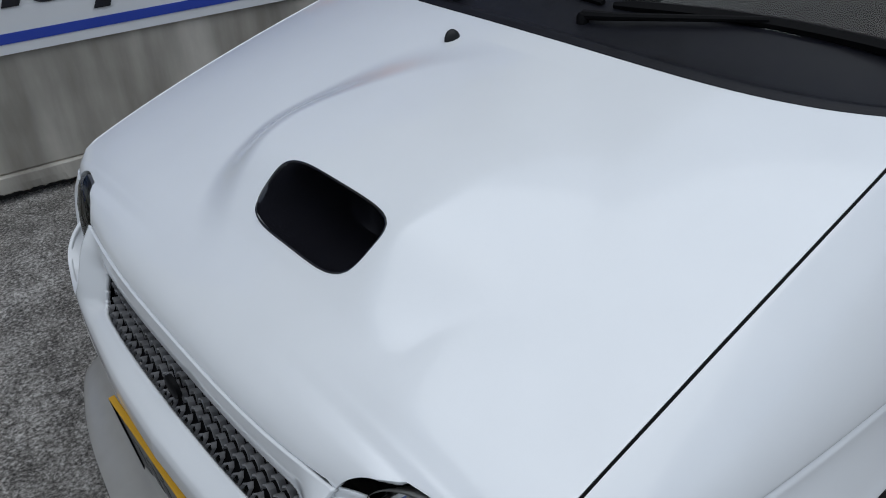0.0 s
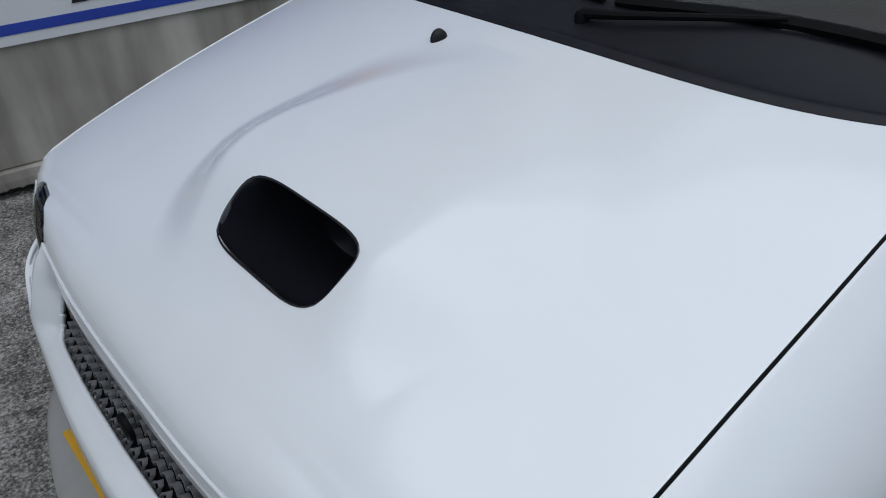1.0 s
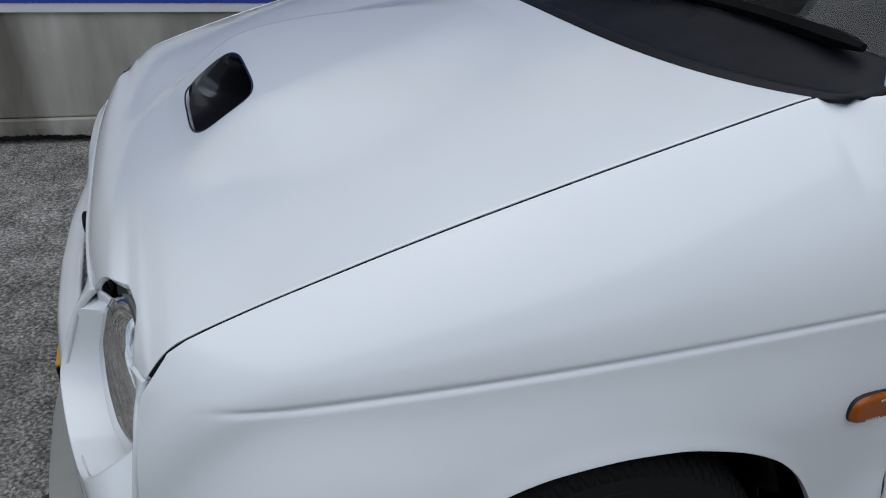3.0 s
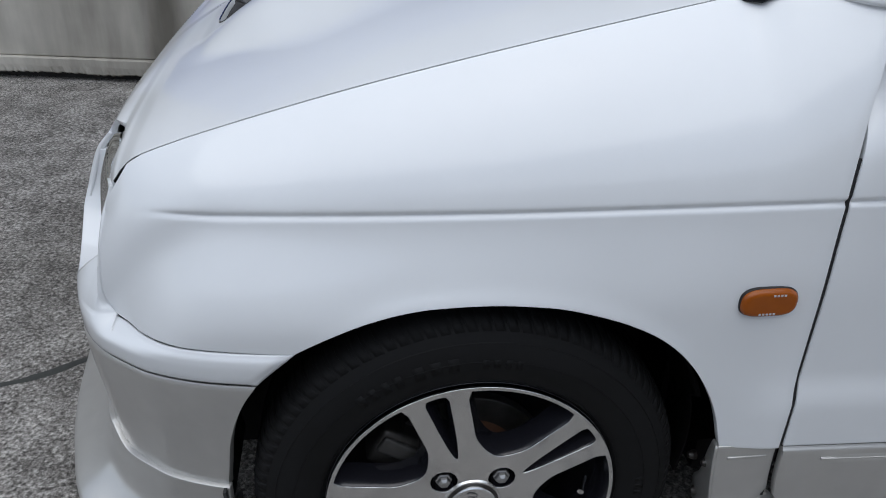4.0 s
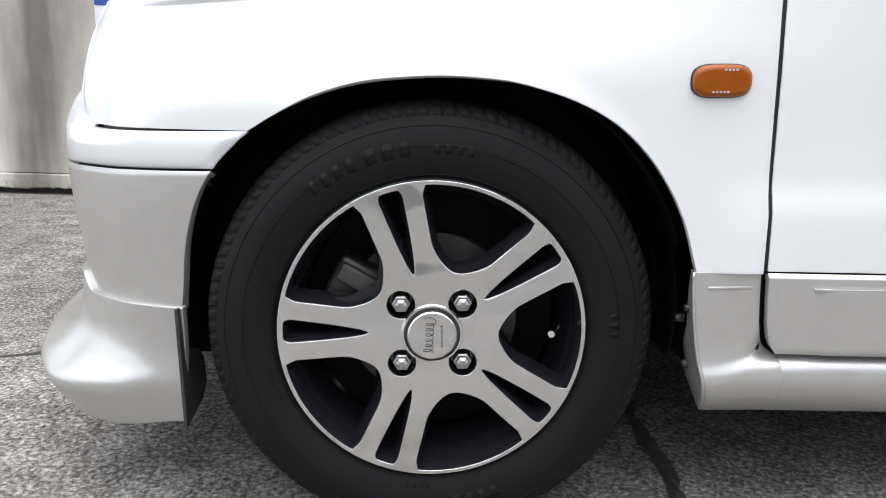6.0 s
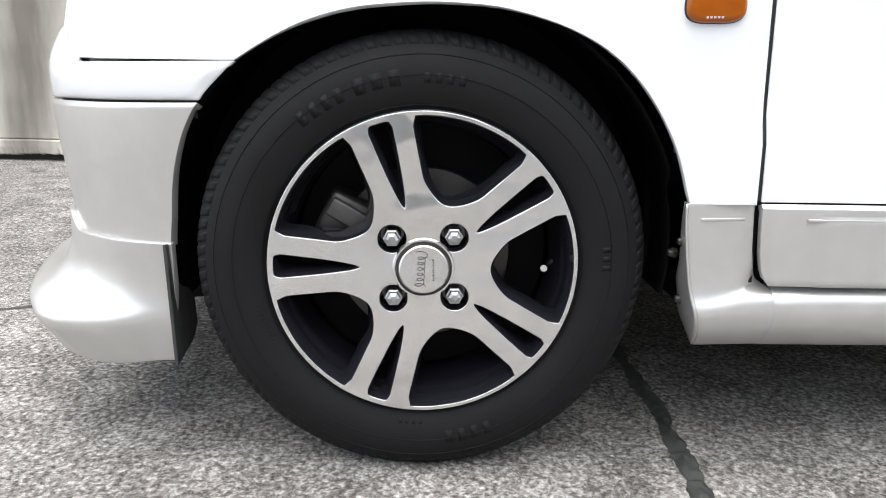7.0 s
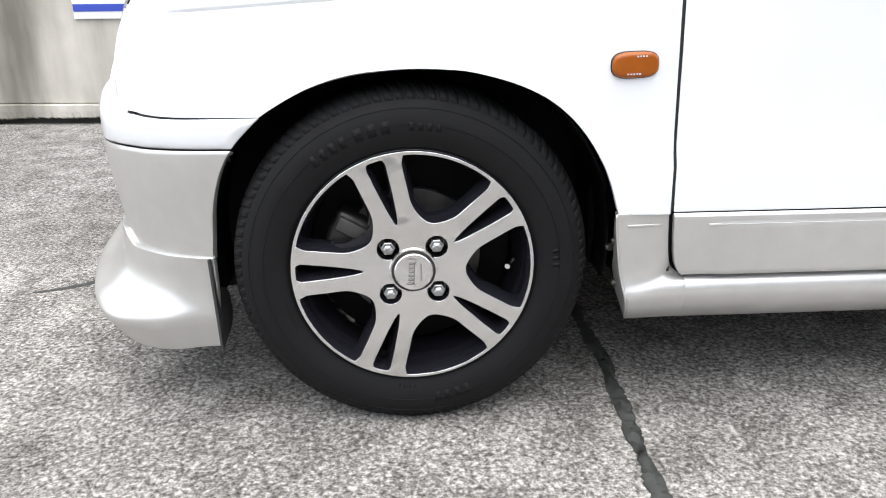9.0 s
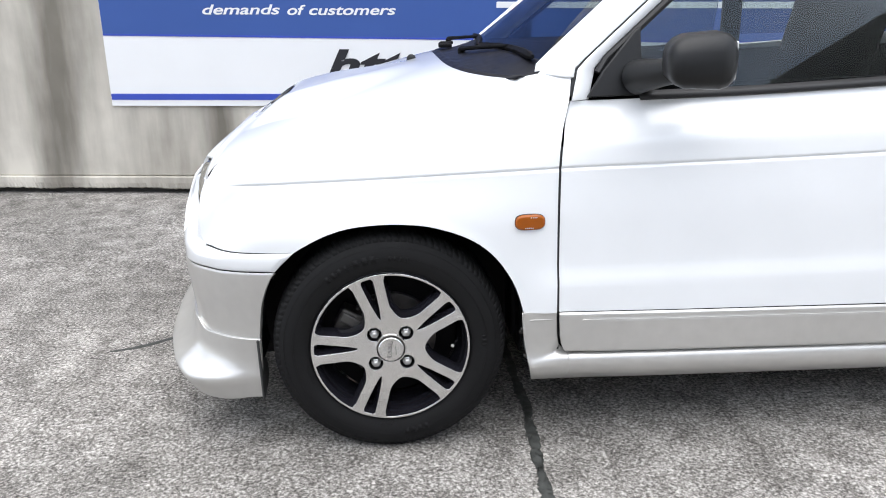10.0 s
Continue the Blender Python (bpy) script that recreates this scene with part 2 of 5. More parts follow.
def ground_material():
    m = bpy.data.materials.new("worn_aggregate_concrete")
    m.use_nodes = True
    n, l = m.node_tree.nodes, m.node_tree.links
    b = n["Principled BSDF"]
    b.inputs["Roughness"].default_value = 0.88
    tc = n.new("ShaderNodeTexCoord")
    grain = n.new("ShaderNodeTexNoise")
    grain.inputs["Scale"].default_value, grain.inputs["Detail"].default_value, grain.inputs["Roughness"].default_value = 120, 9, 0.80
    patch = n.new("ShaderNodeTexNoise")
    patch.inputs["Scale"].default_value, patch.inputs["Detail"].default_value = 9, 6
    vor = n.new("ShaderNodeTexVoronoi")
    vor.inputs["Scale"].default_value = 150
    big = n.new("ShaderNodeTexNoise")
    big.inputs["Scale"].default_value, big.inputs["Detail"].default_value = 1.3, 5
    for t in (grain, vor, big, patch):
        l.new(tc.outputs["Object"], t.inputs["Vector"])
    add = n.new("ShaderNodeMath")
    add.operation = "MULTIPLY_ADD"
    add.inputs[1].default_value = 0.20
    l.new(patch.outputs["Fac"], add.inputs[0])
    l.new(grain.outputs["Fac"], add.inputs[2])
    r1 = n.new("ShaderNodeValToRGB")
    e = r1.color_ramp.elements
    e[0].position, e[1].position = 0.485, 0.70
    e[0].color, e[1].color = (0.040, 0.037, 0.033, 1), (0.60, 0.577, 0.545, 1)
    k = e.new(0.585)
    k.color = (0.222, 0.210, 0.195, 1)
    l.new(add.outputs[0], r1.inputs["Fac"])
    r3 = n.new("ShaderNodeValToRGB")
    r3.color_ramp.elements[0].position, r3.color_ramp.elements[1].position = 0.0, 1.0
    r3.color_ramp.elements[0].color, r3.color_ramp.elements[1].color = (0.55, 0.54, 0.53, 1), (1.30, 1.30, 1.30, 1)
    l.new(vor.outputs["Color"], r3.inputs["Fac"])
    r2 = n.new("ShaderNodeValToRGB")
    r2.color_ramp.elements[0].position, r2.color_ramp.elements[1].position = 0.35, 0.68
    r2.color_ramp.elements[0].color, r2.color_ramp.elements[1].color = (0.70, 0.70, 0.69, 1), (1.05, 1.05, 1.05, 1)
    l.new(big.outputs["Fac"], r2.inputs["Fac"])
    mx = n.new("ShaderNodeMixRGB")
    mx.blend_type = "MULTIPLY"
    mx.inputs[0].default_value = 1
    l.new(r1.outputs["Color"], mx.inputs[1])
    l.new(r2.outputs["Color"], mx.inputs[2])
    m2 = n.new("ShaderNodeMixRGB")
    m2.blend_type = "MULTIPLY"
    m2.inputs[0].default_value = 1
    l.new(mx.outputs["Color"], m2.inputs[1])
    l.new(r3.outputs["Color"], m2.inputs[2])
    # fine map cracking
    warp = n.new("ShaderNodeTexNoise")
    warp.inputs["Scale"].default_value, warp.inputs["Detail"].default_value = 30, 4
    wadd = n.new("ShaderNodeVectorMath")
    wadd.operation = "MULTIPLY_ADD"
    wadd.inputs[1].default_value = (0.035, 0.035, 0)
    l.new(tc.outputs["Object"], warp.inputs["Vector"])
    l.new(warp.outputs["Color"], wadd.inputs[0])
    l.new(tc.outputs["Object"], wadd.inputs[2])
    net = n.new("ShaderNodeTexVoronoi")
    net.feature = "DISTANCE_TO_EDGE"
    net.inputs["Scale"].default_value = 17
    l.new(wadd.outputs["Vector"], net.inputs["Vector"])
    r4 = n.new("ShaderNodeValToRGB")
    r4.color_ramp.elements[0].position, r4.color_ramp.elements[1].position = 0.012, 0.05
    r4.color_ramp.elements[0].color, r4.color_ramp.elements[1].color = (0.55, 0.54, 0.53, 1), (1, 1, 1, 1)
    l.new(net.outputs["Distance"], r4.inputs["Fac"])
    m3 = n.new("ShaderNodeMixRGB")
    m3.blend_type = "MULTIPLY"
    m3.inputs[0].default_value = 0.8
    l.new(m2.outputs["Color"], m3.inputs[1])
    l.new(r4.outputs["Color"], m3.inputs[2])
    l.new(m3.outputs["Color"], b.inputs["Base Color"])
    bp = n.new("ShaderNodeBump")
    bp.inputs["Strength"].default_value, bp.inputs["Distance"].default_value = 0.7, 0.004
    l.new(grain.outputs["Fac"], bp.inputs["Height"])
    l.new(bp.outputs["Normal"], b.inputs["Normal"])
    return m


def wall_material():
    m = bpy.data.materials.new("stained_concrete_wall")
    m.use_nodes = True
    n, l = m.node_tree.nodes, m.node_tree.links
    b = n["Principled BSDF"]
    b.inputs["Roughness"].default_value = 0.9
    tc = n.new("ShaderNodeTexCoord")
    mp = n.new("ShaderNodeMapping")
    mp.inputs["Scale"].default_value = (2.6, 1, 0.42)
    st = n.new("ShaderNodeTexNoise")
    st.inputs["Scale"].default_value, st.inputs["Detail"].default_value = 1.6, 8
    sp = n.new("ShaderNodeTexNoise")
    sp.inputs["Scale"].default_value, sp.inputs["Detail"].default_value = 5, 8
    l.new(tc.outputs["Object"], mp.inputs["Vector"])
    l.new(mp.outputs["Vector"], st.inputs["Vector"])
    l.new(tc.outputs["Object"], sp.inputs["Vector"])
    r1 = n.new("ShaderNodeValToRGB")
    r1.color_ramp.elements[0].position, r1.color_ramp.elements[1].position = 0.34, 0.66
    r1.color_ramp.elements[0].color, r1.color_ramp.elements[1].color = (0.19, 0.174, 0.145, 1), (0.64, 0.605, 0.535, 1)
    l.new(st.outputs["Fac"], r1.inputs["Fac"])
    r2 = n.new("ShaderNodeValToRGB")
    r2.color_ramp.elements[0].position, r2.color_ramp.elements[1].position = 0.3, 0.7
    r2.color_ramp.elements[0].color, r2.color_ramp.elements[1].color = (0.8, 0.8, 0.8, 1), (1, 1, 1, 1)
    l.new(sp.outputs["Fac"], r2.inputs["Fac"])
    mx = n.new("ShaderNodeMixRGB")
    mx.blend_type = "MULTIPLY"
    mx.inputs[0].default_value = 1
    l.new(r1.outputs["Color"], mx.inputs[1])
    l.new(r2.outputs["Color"], mx.inputs[2])
    l.new(mx.outputs["Color"], b.inputs["Base Color"])
    bp = n.new("ShaderNodeBump")
    bp.inputs["Strength"].default_value, bp.inputs["Distance"].default_value = 0.4, 0.004
    l.new(sp.outputs["Fac"], bp.inputs["Height"])
    l.new(bp.outputs["Normal"], b.inputs["Normal"])
    return m


GROUND = ground_material()
CONCRETE = wall_material()
# the yard is level under the car and falls a little to the wall's foot
WALL = Matrix.Translation((0, 2.5316, 0)) @ pose(0, 0, 0, 0, 0, -6.02)
bm = sheet([-400, -20, 20, 400], [-400, 1.2, 1.9, 2.4, 400], lambda x, y: Vector((x, y, -0.018 * ease((y - 1.2) / 1.2))))
ground = part("ground", bm, GROUND, flat=True)
tagged(ground, "grey worn exposed-aggregate concrete yard surface", "ground", kind="structure")


def on_wall(name, bm, mat, parent=None, label=""):
    """A mesh given along the wall: x along it, its face at y = 0."""
    bm.transform(WALL)
    return part(name, bm, mat, parent, label, flat=True)


tagged(on_wall("wall_north", box(-14, 14, 0, 0.25, 0.080, 4.6, 0.006), CONCRETE), "tall stained grey-brown cast concrete retaining wall", "wall", kind="structure")
rw = random.Random(8)
bm = bmesh.new()
prev = None
for i in range(1401):
    x = -7 + 0.01 * i
    a, b = rw.uniform(-0.003, 0.003), 0.006 * noise.noise(Vector((x * 6, 0, 5)))
    zl = 0.012 + 0.008 * noise.noise(Vector((x * 4, 3, 0))) + rw.uniform(-0.003, 0.003)
    ring = [(0.2, 0.0786), (-0.012, 0.0786), (-0.017 + a * 0.4, 0.074 + b * 0.3), (-0.018 + b * 0.3, 0.045), (-0.016 + a, zl + 0.006), (-0.008 + a, zl), (0.05, zl + 0.004)]
    row = [bm.verts.new((x, y, z)) for y, z in ring]
    if prev:
        for k in range(6):
            bm.faces.new((prev[k], row[k], row[k + 1], prev[k + 1]))
    prev = row
tagged(on_wall("wall_plinth", bm, CONCRETE), "low weathered concrete ledge along the wall foot", "ledge", kind="structure")
# set-back footing, its dark colour standing in for shade below the ledge
tagged(on_wall("wall_footing", box(-14, 14, 0.035, 0.25, -0.06, 0.0785), DARKGAP), "near-black footing coloured for the shade under the wall ledge", "footing", kind="structure")

# plain building across the yard, which the window glass mirrors
FACADE = material("dull_render_facade", (0.24, 0.236, 0.226), 0.85, 0, 0, 0.2, 3)
bm = plate_shape([[(-16, 0.0), (16, 0.0), (16, 5.0), (10, 7.6), (2.5, 3.3), (-16, 3.1)]], 4.0, 0.02)
for w in bm.verts:
    w.co.y -= 12.0
tagged(part("wall_south", bm, FACADE, flat=True), "plain grey rendered building front across the yard", "building", kind="structure")

# banner on the wall
BX, BZ, BR, BT = -1.445, 0.4659, 3.6, 2.2
banner = on_wall("banner", box(BX, BR, -0.012, -0.002, BZ, BT), BANWHITE)
tagged(banner, "large white and blue printed vinyl banner hung on the concrete wall", "banner")


def printed(name, pts, mat, label="", y=-0.0145):
    """A flat printed area on the banner, given by its corners along the wall."""
    bm = plate_shape([pts], 0.002, 0.0002)
    for w in bm.verts:
        w.co.y += y
    return on_wall(name, bm, mat, banner, label)


printed("blue_stripe", [(BX + 0.002, 0.4977), (BR, 0.4977), (BR, 0.5294), (BX + 0.002, 0.5294)], BANBRIGHT, "bright blue stripe")
printed("blue_field", [(BX + 0.002, 0.838), (0.521, 0.814), (BR, 0.776), (BR, BT), (BX + 0.002, BT)], BANBLUE, "royal blue field")
printed("blue_edge", [(BX + 0.002, 0.828), (0.521, 0.804), (BR, 0.766), (BR, 0.776), (0.521, 0.814), (BX + 0.002, 0.838)], BANBRIGHT, "bright blue edge line")


def flat_letters(text, x, z, size, mat, name, width, shear=0.0, offset=0.0):
    """A line of letters on the banner, brought to its width."""
    ob = lettering(text, size, pose(0, 0, 0, 90, 0, 0), mat, name, banner, shear=shear, offset=offset)
    xs = [v.co.x for v in ob.data.vertices]
    k = width / (max(xs) - min(xs))
    lo = min(xs)
    for v in ob.data.vertices:
        v.co = WALL @ Vector((x + (v.co.x - lo) * k, -0.0162 + v.co.y * 0.5, z + v.co.z))
    return ob


for word, x, w in (("demands", -0.910, 0.402), ("of", -0.471, 0.096), ("customers", -0.359, 0.446)):
    flat_letters(word, x, 0.9335 - 0.006 * (x + 0.91), 0.068, BANWHITE, "slogan_word", w, 0.25, 0.0012)
flat_letters("http", -0.285, 0.612, 0.205, INK, "web_text", 0.56, 0.30, 0.007)
printed("white_rule", [(0.60, 0.963), (2.50, 0.957), (2.50, 0.990), (0.60, 0.993)], BANWHITE, y=-0.0175)
printed("red_shape", [(0.60, 1.003), (2.56, 0.998), (2.56, 1.5), (1.2, 1.5)], BANRED, y=-0.0175)

# sealed joint and patched crack in the yard
joint = smooth([(-3.0, 0.19), (-0.6, 0.296), (-0.206, 0.323), (-0.08, 0.329), (0.0, 0.3355), (0.083, 0.340), (0.18, 0.346), (0.31, 0.345), (0.6, 0.352), (2.4, 0.40)])
rj = random.Random(4)
bm = bmesh.new()
prev = None
for i in range(700):
    y = -3.0 + 5.2 * i / 699
    wob = 0.006 * noise.noise(Vector((0, y * 9, 0))) + 0.002 * noise.noise(Vector((3, y * 40, 0)))
    w = 0.0125 + 0.007 * noise.noise(Vector((7, y * 14, 0))) + rj.uniform(-0.0022, 0.0022)
    h = 0.006 + 0.006 * noise.noise(Vector((11, y * 30, 0)))
    h += 0.0045 * noise.noise(Vector((2, y * 85, 4)))
    x = joint(y) + wob + rj.uniform(-0.0012, 0.0012)
    row = [bm.verts.new((x + a * w, y, (max(0.0012, b * h) if b else -0.004) - 0.018 * ease((y - 1.2) / 1.2))) for a, b in ((-1.15, 0), (-0.9, 0.5), (-0.35, 1.0 + rj.uniform(-0.3, 0.3)), (0.3, 0.8 + rj.uniform(-0.3, 0.3)), (0.9, 0.4), (1.15, 0))]
    if prev:
        for a in range(5):
            bm.faces.new((prev[a], prev[a + 1], row[a + 1], row[a]))
    prev = row
bmesh.ops.recalc_face_normals(bm, faces=bm.faces[:])
tagged(part("joint_sealant", bm, SEALANT), "dark crumbling sealant in a joint of the concrete yard", "sealant", kind="structure")
bm = bmesh.new()
prev = None
for i in range(40):
    u = i / 39
    x, y = -0.84 + 0.30 * u, 0.595 + 0.145 * u - 0.012 * math.sin(u * 6)
    w = 0.012 * math.sin(math.pi * min(1, 0.1 + u)) + 0.003 * noise.noise(Vector((u * 9, 0, 0)))
    row = [bm.verts.new((x, y - w, 0.0004)), bm.verts.new((x, y, 0.002)), bm.verts.new((x, y + w, 0.0004))]
    if prev:
        bm.faces.new((prev[0], row[0], row[1], prev[1]))
        bm.faces.new((prev[1], row[1], row[2], prev[2]))
    prev = row
tagged(part("crack_filler", bm, SEALANT), "dark filler strip over a crack in the yard", "sealant", kind="structure")

# ---- the car: forms of the body ----
YC = 0.672
nose_line = lambda y: -0.456 + 0.070 * min(1.3, abs((y - YC) / 0.535)) ** 3.0
hood_run = smooth([(-0.03, 0.572), (-0.01, 0.602), (-0.004, 0.613), (0.0, 0.6195), (0.006, 0.632), (0.02, 0.649), (0.05, 0.671), (0.09, 0.693), (0.16, 0.720), (0.233, 0.746), (0.34, 0.781), (0.47, 0.814), (0.592, 0.842), (0.69, 0.860), (0.9, 0.887)])
shut_y = smooth([(-0.40, 0.1425), (-0.35, 0.1413), (-0.29, 0.1398), (-0.17, 0.1376), (0.0, 0.1363), (0.13, 0.1366), (0.25, 0.1378), (0.285, 0.136), (0.33, 0.104), (0.45, 0.066)])
shut_to = smooth([(-0.40, 0.616), (-0.3875, 0.6385), (-0.382, 0.647), (-0.3754, 0.6556), (-0.369, 0.6625), (-0.363, 0.6675), (-0.3545, 0.672), (-0.346, 0.6755), (-0.33, 0.6815), (-0.29, 0.695), (-0.229, 0.7135), (-0.1686, 0.7308), (-0.108, 0.747), (-0.048, 0.762), (0.0126, 0.7765), (0.073, 0.7903), (0.133, 0.8036), (0.194, 0.8167), (0.28, 0.835), (0.4, 0.86)])
SC0, SC1, SCY, SCH = -0.315, -0.233, 0.594, 0.116
bulge_far = smooth([(-0.41, 0.69), (-0.37, 0.735), (-0.33, 0.772), (-0.28, 0.806), (-0.187, 0.832), (-0.1, 0.812), (-0.02, 0.780), (0.08, 0.715), (0.14, 0.672)])
bulge_near = smooth([(-0.42, 0.510), (-0.35, 0.490), (-0.31, 0.474), (-0.23, 0.472), (-0.16, 0.492), (-0.10, 0.515), (0.0, 0.565), (0.10, 0.64)])
bulge_h = smooth([(-0.42, 0.0), (-0.37, 0.0025), (-0.34, 0.007), (-0.315, 0.015), (-0.233, 0.038), (-0.15, 0.030), (-0.05, 0.018), (0.04, 0.009), (0.12, 0.0)])


def bulge(x, y):
    """The raised power bulge that carries the scoop."""
    if y > 0.65:
        a = 1 - ease((y - bulge_far(x) + 0.052) / (0.095 + 0.04 * ease((x + 0.1) / 0.2)))
    else:
        a = 1 - ease((bulge_near(x) - y + 0.006) / (0.120 + 0.090 * ease((x + 0.30) / 0.15)))
        a *= 1 - (1 - ease((x + 0.45) / 0.17)) * ease((0.64 - y) / 0.24)
    return bulge_h(x) * a


def hood_plain(x, y):
    return hood_run(x - nose_line(y))


def hood_z(x, y):
    v = min(1.1, abs((y - YC) / (YC - shut_y(x))))
    ye = shut_y(x)
    return hood_plain(x, y) + bulge(x, y) + (shut_to(x) - hood_plain(x, ye)) * v**3


def shut_z(x):
    return hood_z(x, shut_y(x))


crease_y = smooth([(-0.42, 0.116), (-0.351, 0.088), (-0.256, 0.067), (-0.161, 0.0506), (-0.066, 0.0369), (0.029, 0.0257), (0.1245, 0.0165), (0.22, 0.0087), (0.315, 0.0017), (0.41, -0.004), (0.7, -0.012), (1.3, -0.016), (2.2, -0.01), (2.75, 0.04)])
crease_z = smooth([(-0.42, 0.582), (-0.39, 0.598), (-0.37, 0.618), (-0.351, 0.628), (-0.256, 0.6322), (-0.161, 0.6362), (-0.066, 0.6401), (0.029, 0.6439), (0.1245, 0.6476), (0.22, 0.6511), (0.315, 0.6544), (0.41, 0.6576), (0.87, 0.662), (1.2, 0.667), (2.7, 0.69)])
low_y = smooth([(-0.44, 0.122), (-0.416, 0.096), (-0.3986, 0.0795), (-0.36, 0.051), (-0.30, 0.027), (-0.2, 0.0105), (-0.1, 0.0025), (0.0, -0.002), (0.15, -0.006), (0.3, -0.009), (0.4, -0.011), (0.7, -0.017), (1.3, -0.021), (2.2, -0.01), (2.75, 0.05)])
belt_z = smooth([(0.2, 0.80), (0.4, 0.790), (0.6, 0.791), (1.2, 0.806), (2.7, 0.88)])


def side_y(x, z):
    """The outer skin of the car's near side."""
    yk = crease_y(x)
    zg = crease_z(x)
    groove = 0.0038 * ease((x + 0.345) / 0.05) * math.exp(-(((z - zg) / 0.0032) ** 2))
    zk = zg - 0.075 * (1 - ease((x + 0.43) / 0.16))
    if z >= zk:
        zs = shut_z(x) if x < 0.275 else shut_z(0.275) + 0.10 * ease((x - 0.275) / 0.5)
        ys = shut_y(min(x, 0.45))
        t = min(1.15, (z - zk) / max(0.012, zs - zk))
        lin = 0.30 * ease((x + 0.34) / 0.15)
        return yk + (ys - yk) * (lin * t + (1 - lin) * t**2.1) + groove
    yl = low_y(x)
    ridge = 0.007 * ease((0.435 - z) / 0.035) * ease((x - 0.30) / 0.06)
    lip = 0.003 * math.exp(-(((z - arch_top(x)) / 0.012) ** 2)) * ease((x + 0.20) / 0.10) * ease((0.27 - x) / 0.10)
    return yk + (yl - yk) * ease((zk - z) / 0.12) ** 0.8 - ridge - lip + groove


arch_pts = [(-0.1985, 0.4950), (-0.174, 0.5095), (-0.124, 0.5335), (-0.081, 0.5455), (-0.049, 0.5500), (0.008, 0.5525), (0.07, 0.5485), (0.134, 0.533), (0.190, 0.5075), (0.229, 0.4755), (0.261, 0.433), (0.283, 0.388), (0.299, 0.333)]
arch_top = smooth(arch_pts)
arch_front = smooth([(0.12, -0.300), (0.143, -0.2985), (0.287, -0.2945), (0.32, -0.2895), (0.36, -0.2825), (0.408, -0.267), (0.4477, -0.245), (0.4965, -0.1965)])

car = new("hatchback_car")
# it stands a little nose-down, turned about the front axle
car.matrix_basis = pose(0, 0, 0.262, 0, -1.4, 0) @ Matrix.Translation((0, 0, -0.262))
tagged(car, "small white hatchback with silver lower bodywork, parked on the concrete yard", "car")


def outward(bm):
    """Turns the faces of a near-side panel to face out of the car."""
    bmesh.ops.recalc_face_normals(bm, faces=bm.faces[:])
    if sum(f.normal.y for f in bm.faces) > 0:
        bmesh.ops.reverse_faces(bm, faces=bm.faces[:])
    return bm


wing_front = smooth([(0.40, -0.399), (0.4995, -0.399), (0.504, -0.405), (0.511, -0.4095), (0.523, -0.412), (0.56, -0.409), (0.61, -0.400), (0.64, -0.3895), (0.66, -0.384)])


def row_z(v, zb, zk, zt):
    """Rows of a side panel: below the crease, across it, above it."""
    g = 0.014
    if v <= 1:
        return zb + (zk - g - zb) * v
    if v <= 2:
        return zk - g + 2 * g * (v - 1)
    return zk + g + (zt - zk - g) * (v - 2)


def fender(mirror=False):
    """Front wing: from the bonnet gap over the crease to the wheel arch."""
    low = [(-0.399 + 0.2005 * i / 12, 0.4990 - 0.0040 * i / 12) for i in range(12)]
    ax = smooth([(i, p[0]) for i, p in enumerate(arch_pts)])
    az = smooth([(i, p[1]) for i, p in enumerate(arch_pts)])
    low += [(ax(k / 5), az(k / 5)) for k in range(5 * (len(arch_pts) - 1))]
    low += [(0.299 + 0.072 * k / 6, 0.334) for k in range(7)]
    n = len(low) - 1
    gap = smooth([(0.334, 0.3705), (0.536, 0.3695), (0.661, 0.3725), (0.731, 0.382), (0.793, 0.400), (0.84, 0.410), (0.875, 0.425)])
    front = wing_front
    vs = [0, 0.012, 0.03, 0.07] + steps(0.14, 0.94, 11) + [1.0, 1.1, 1.2, 1.28, 1.34, 1.4, 1.44, 1.47, 1.5, 1.53, 1.56, 1.6, 1.66, 1.72, 1.8, 1.9] + steps(2.0, 2.8, 11) + [2.87, 2.93, 2.97, 3.0]

    def ztop(x):
        return shut_z(x) + 0.0006 if x < 0.275 else shut_z(0.275) + 0.0006 + 0.022 * ease((x - 0.275) / 0.15)

    def f(i, v):
        xb, zb = low[i]
        sx = (xb + 0.399) / (0.371 + 0.399)
        x = xb
        for _ in range(6):
            zk = crease_z(x)
            z = row_z(v, zb, zk, ztop(x))
            x = front(z) + (gap(z) - front(z)) * sx
            if v < 1 and i > 11:
                k = ease(v / 0.8)
                x = xb + (x - xb) * k
        y = side_y(x, z)
        if v > 2:
            y -= 0.0018 * (v - 2)
        return Vector((x, y, z))

    bm = outward(sheet(list(range(n + 1)), vs, f))
    if mirror:
        mirrored(bm)
    return part("front_wing", bm, WHITE, car, solid=0.010, bevel=0.0012)


wing = fender()
fender(True)

def ribbon(pts, width, name, parent):
    """A black strip laid in a panel gap in place of the gap's own shade."""
    part(name, tube(pts, width, 6), BLACK, parent)


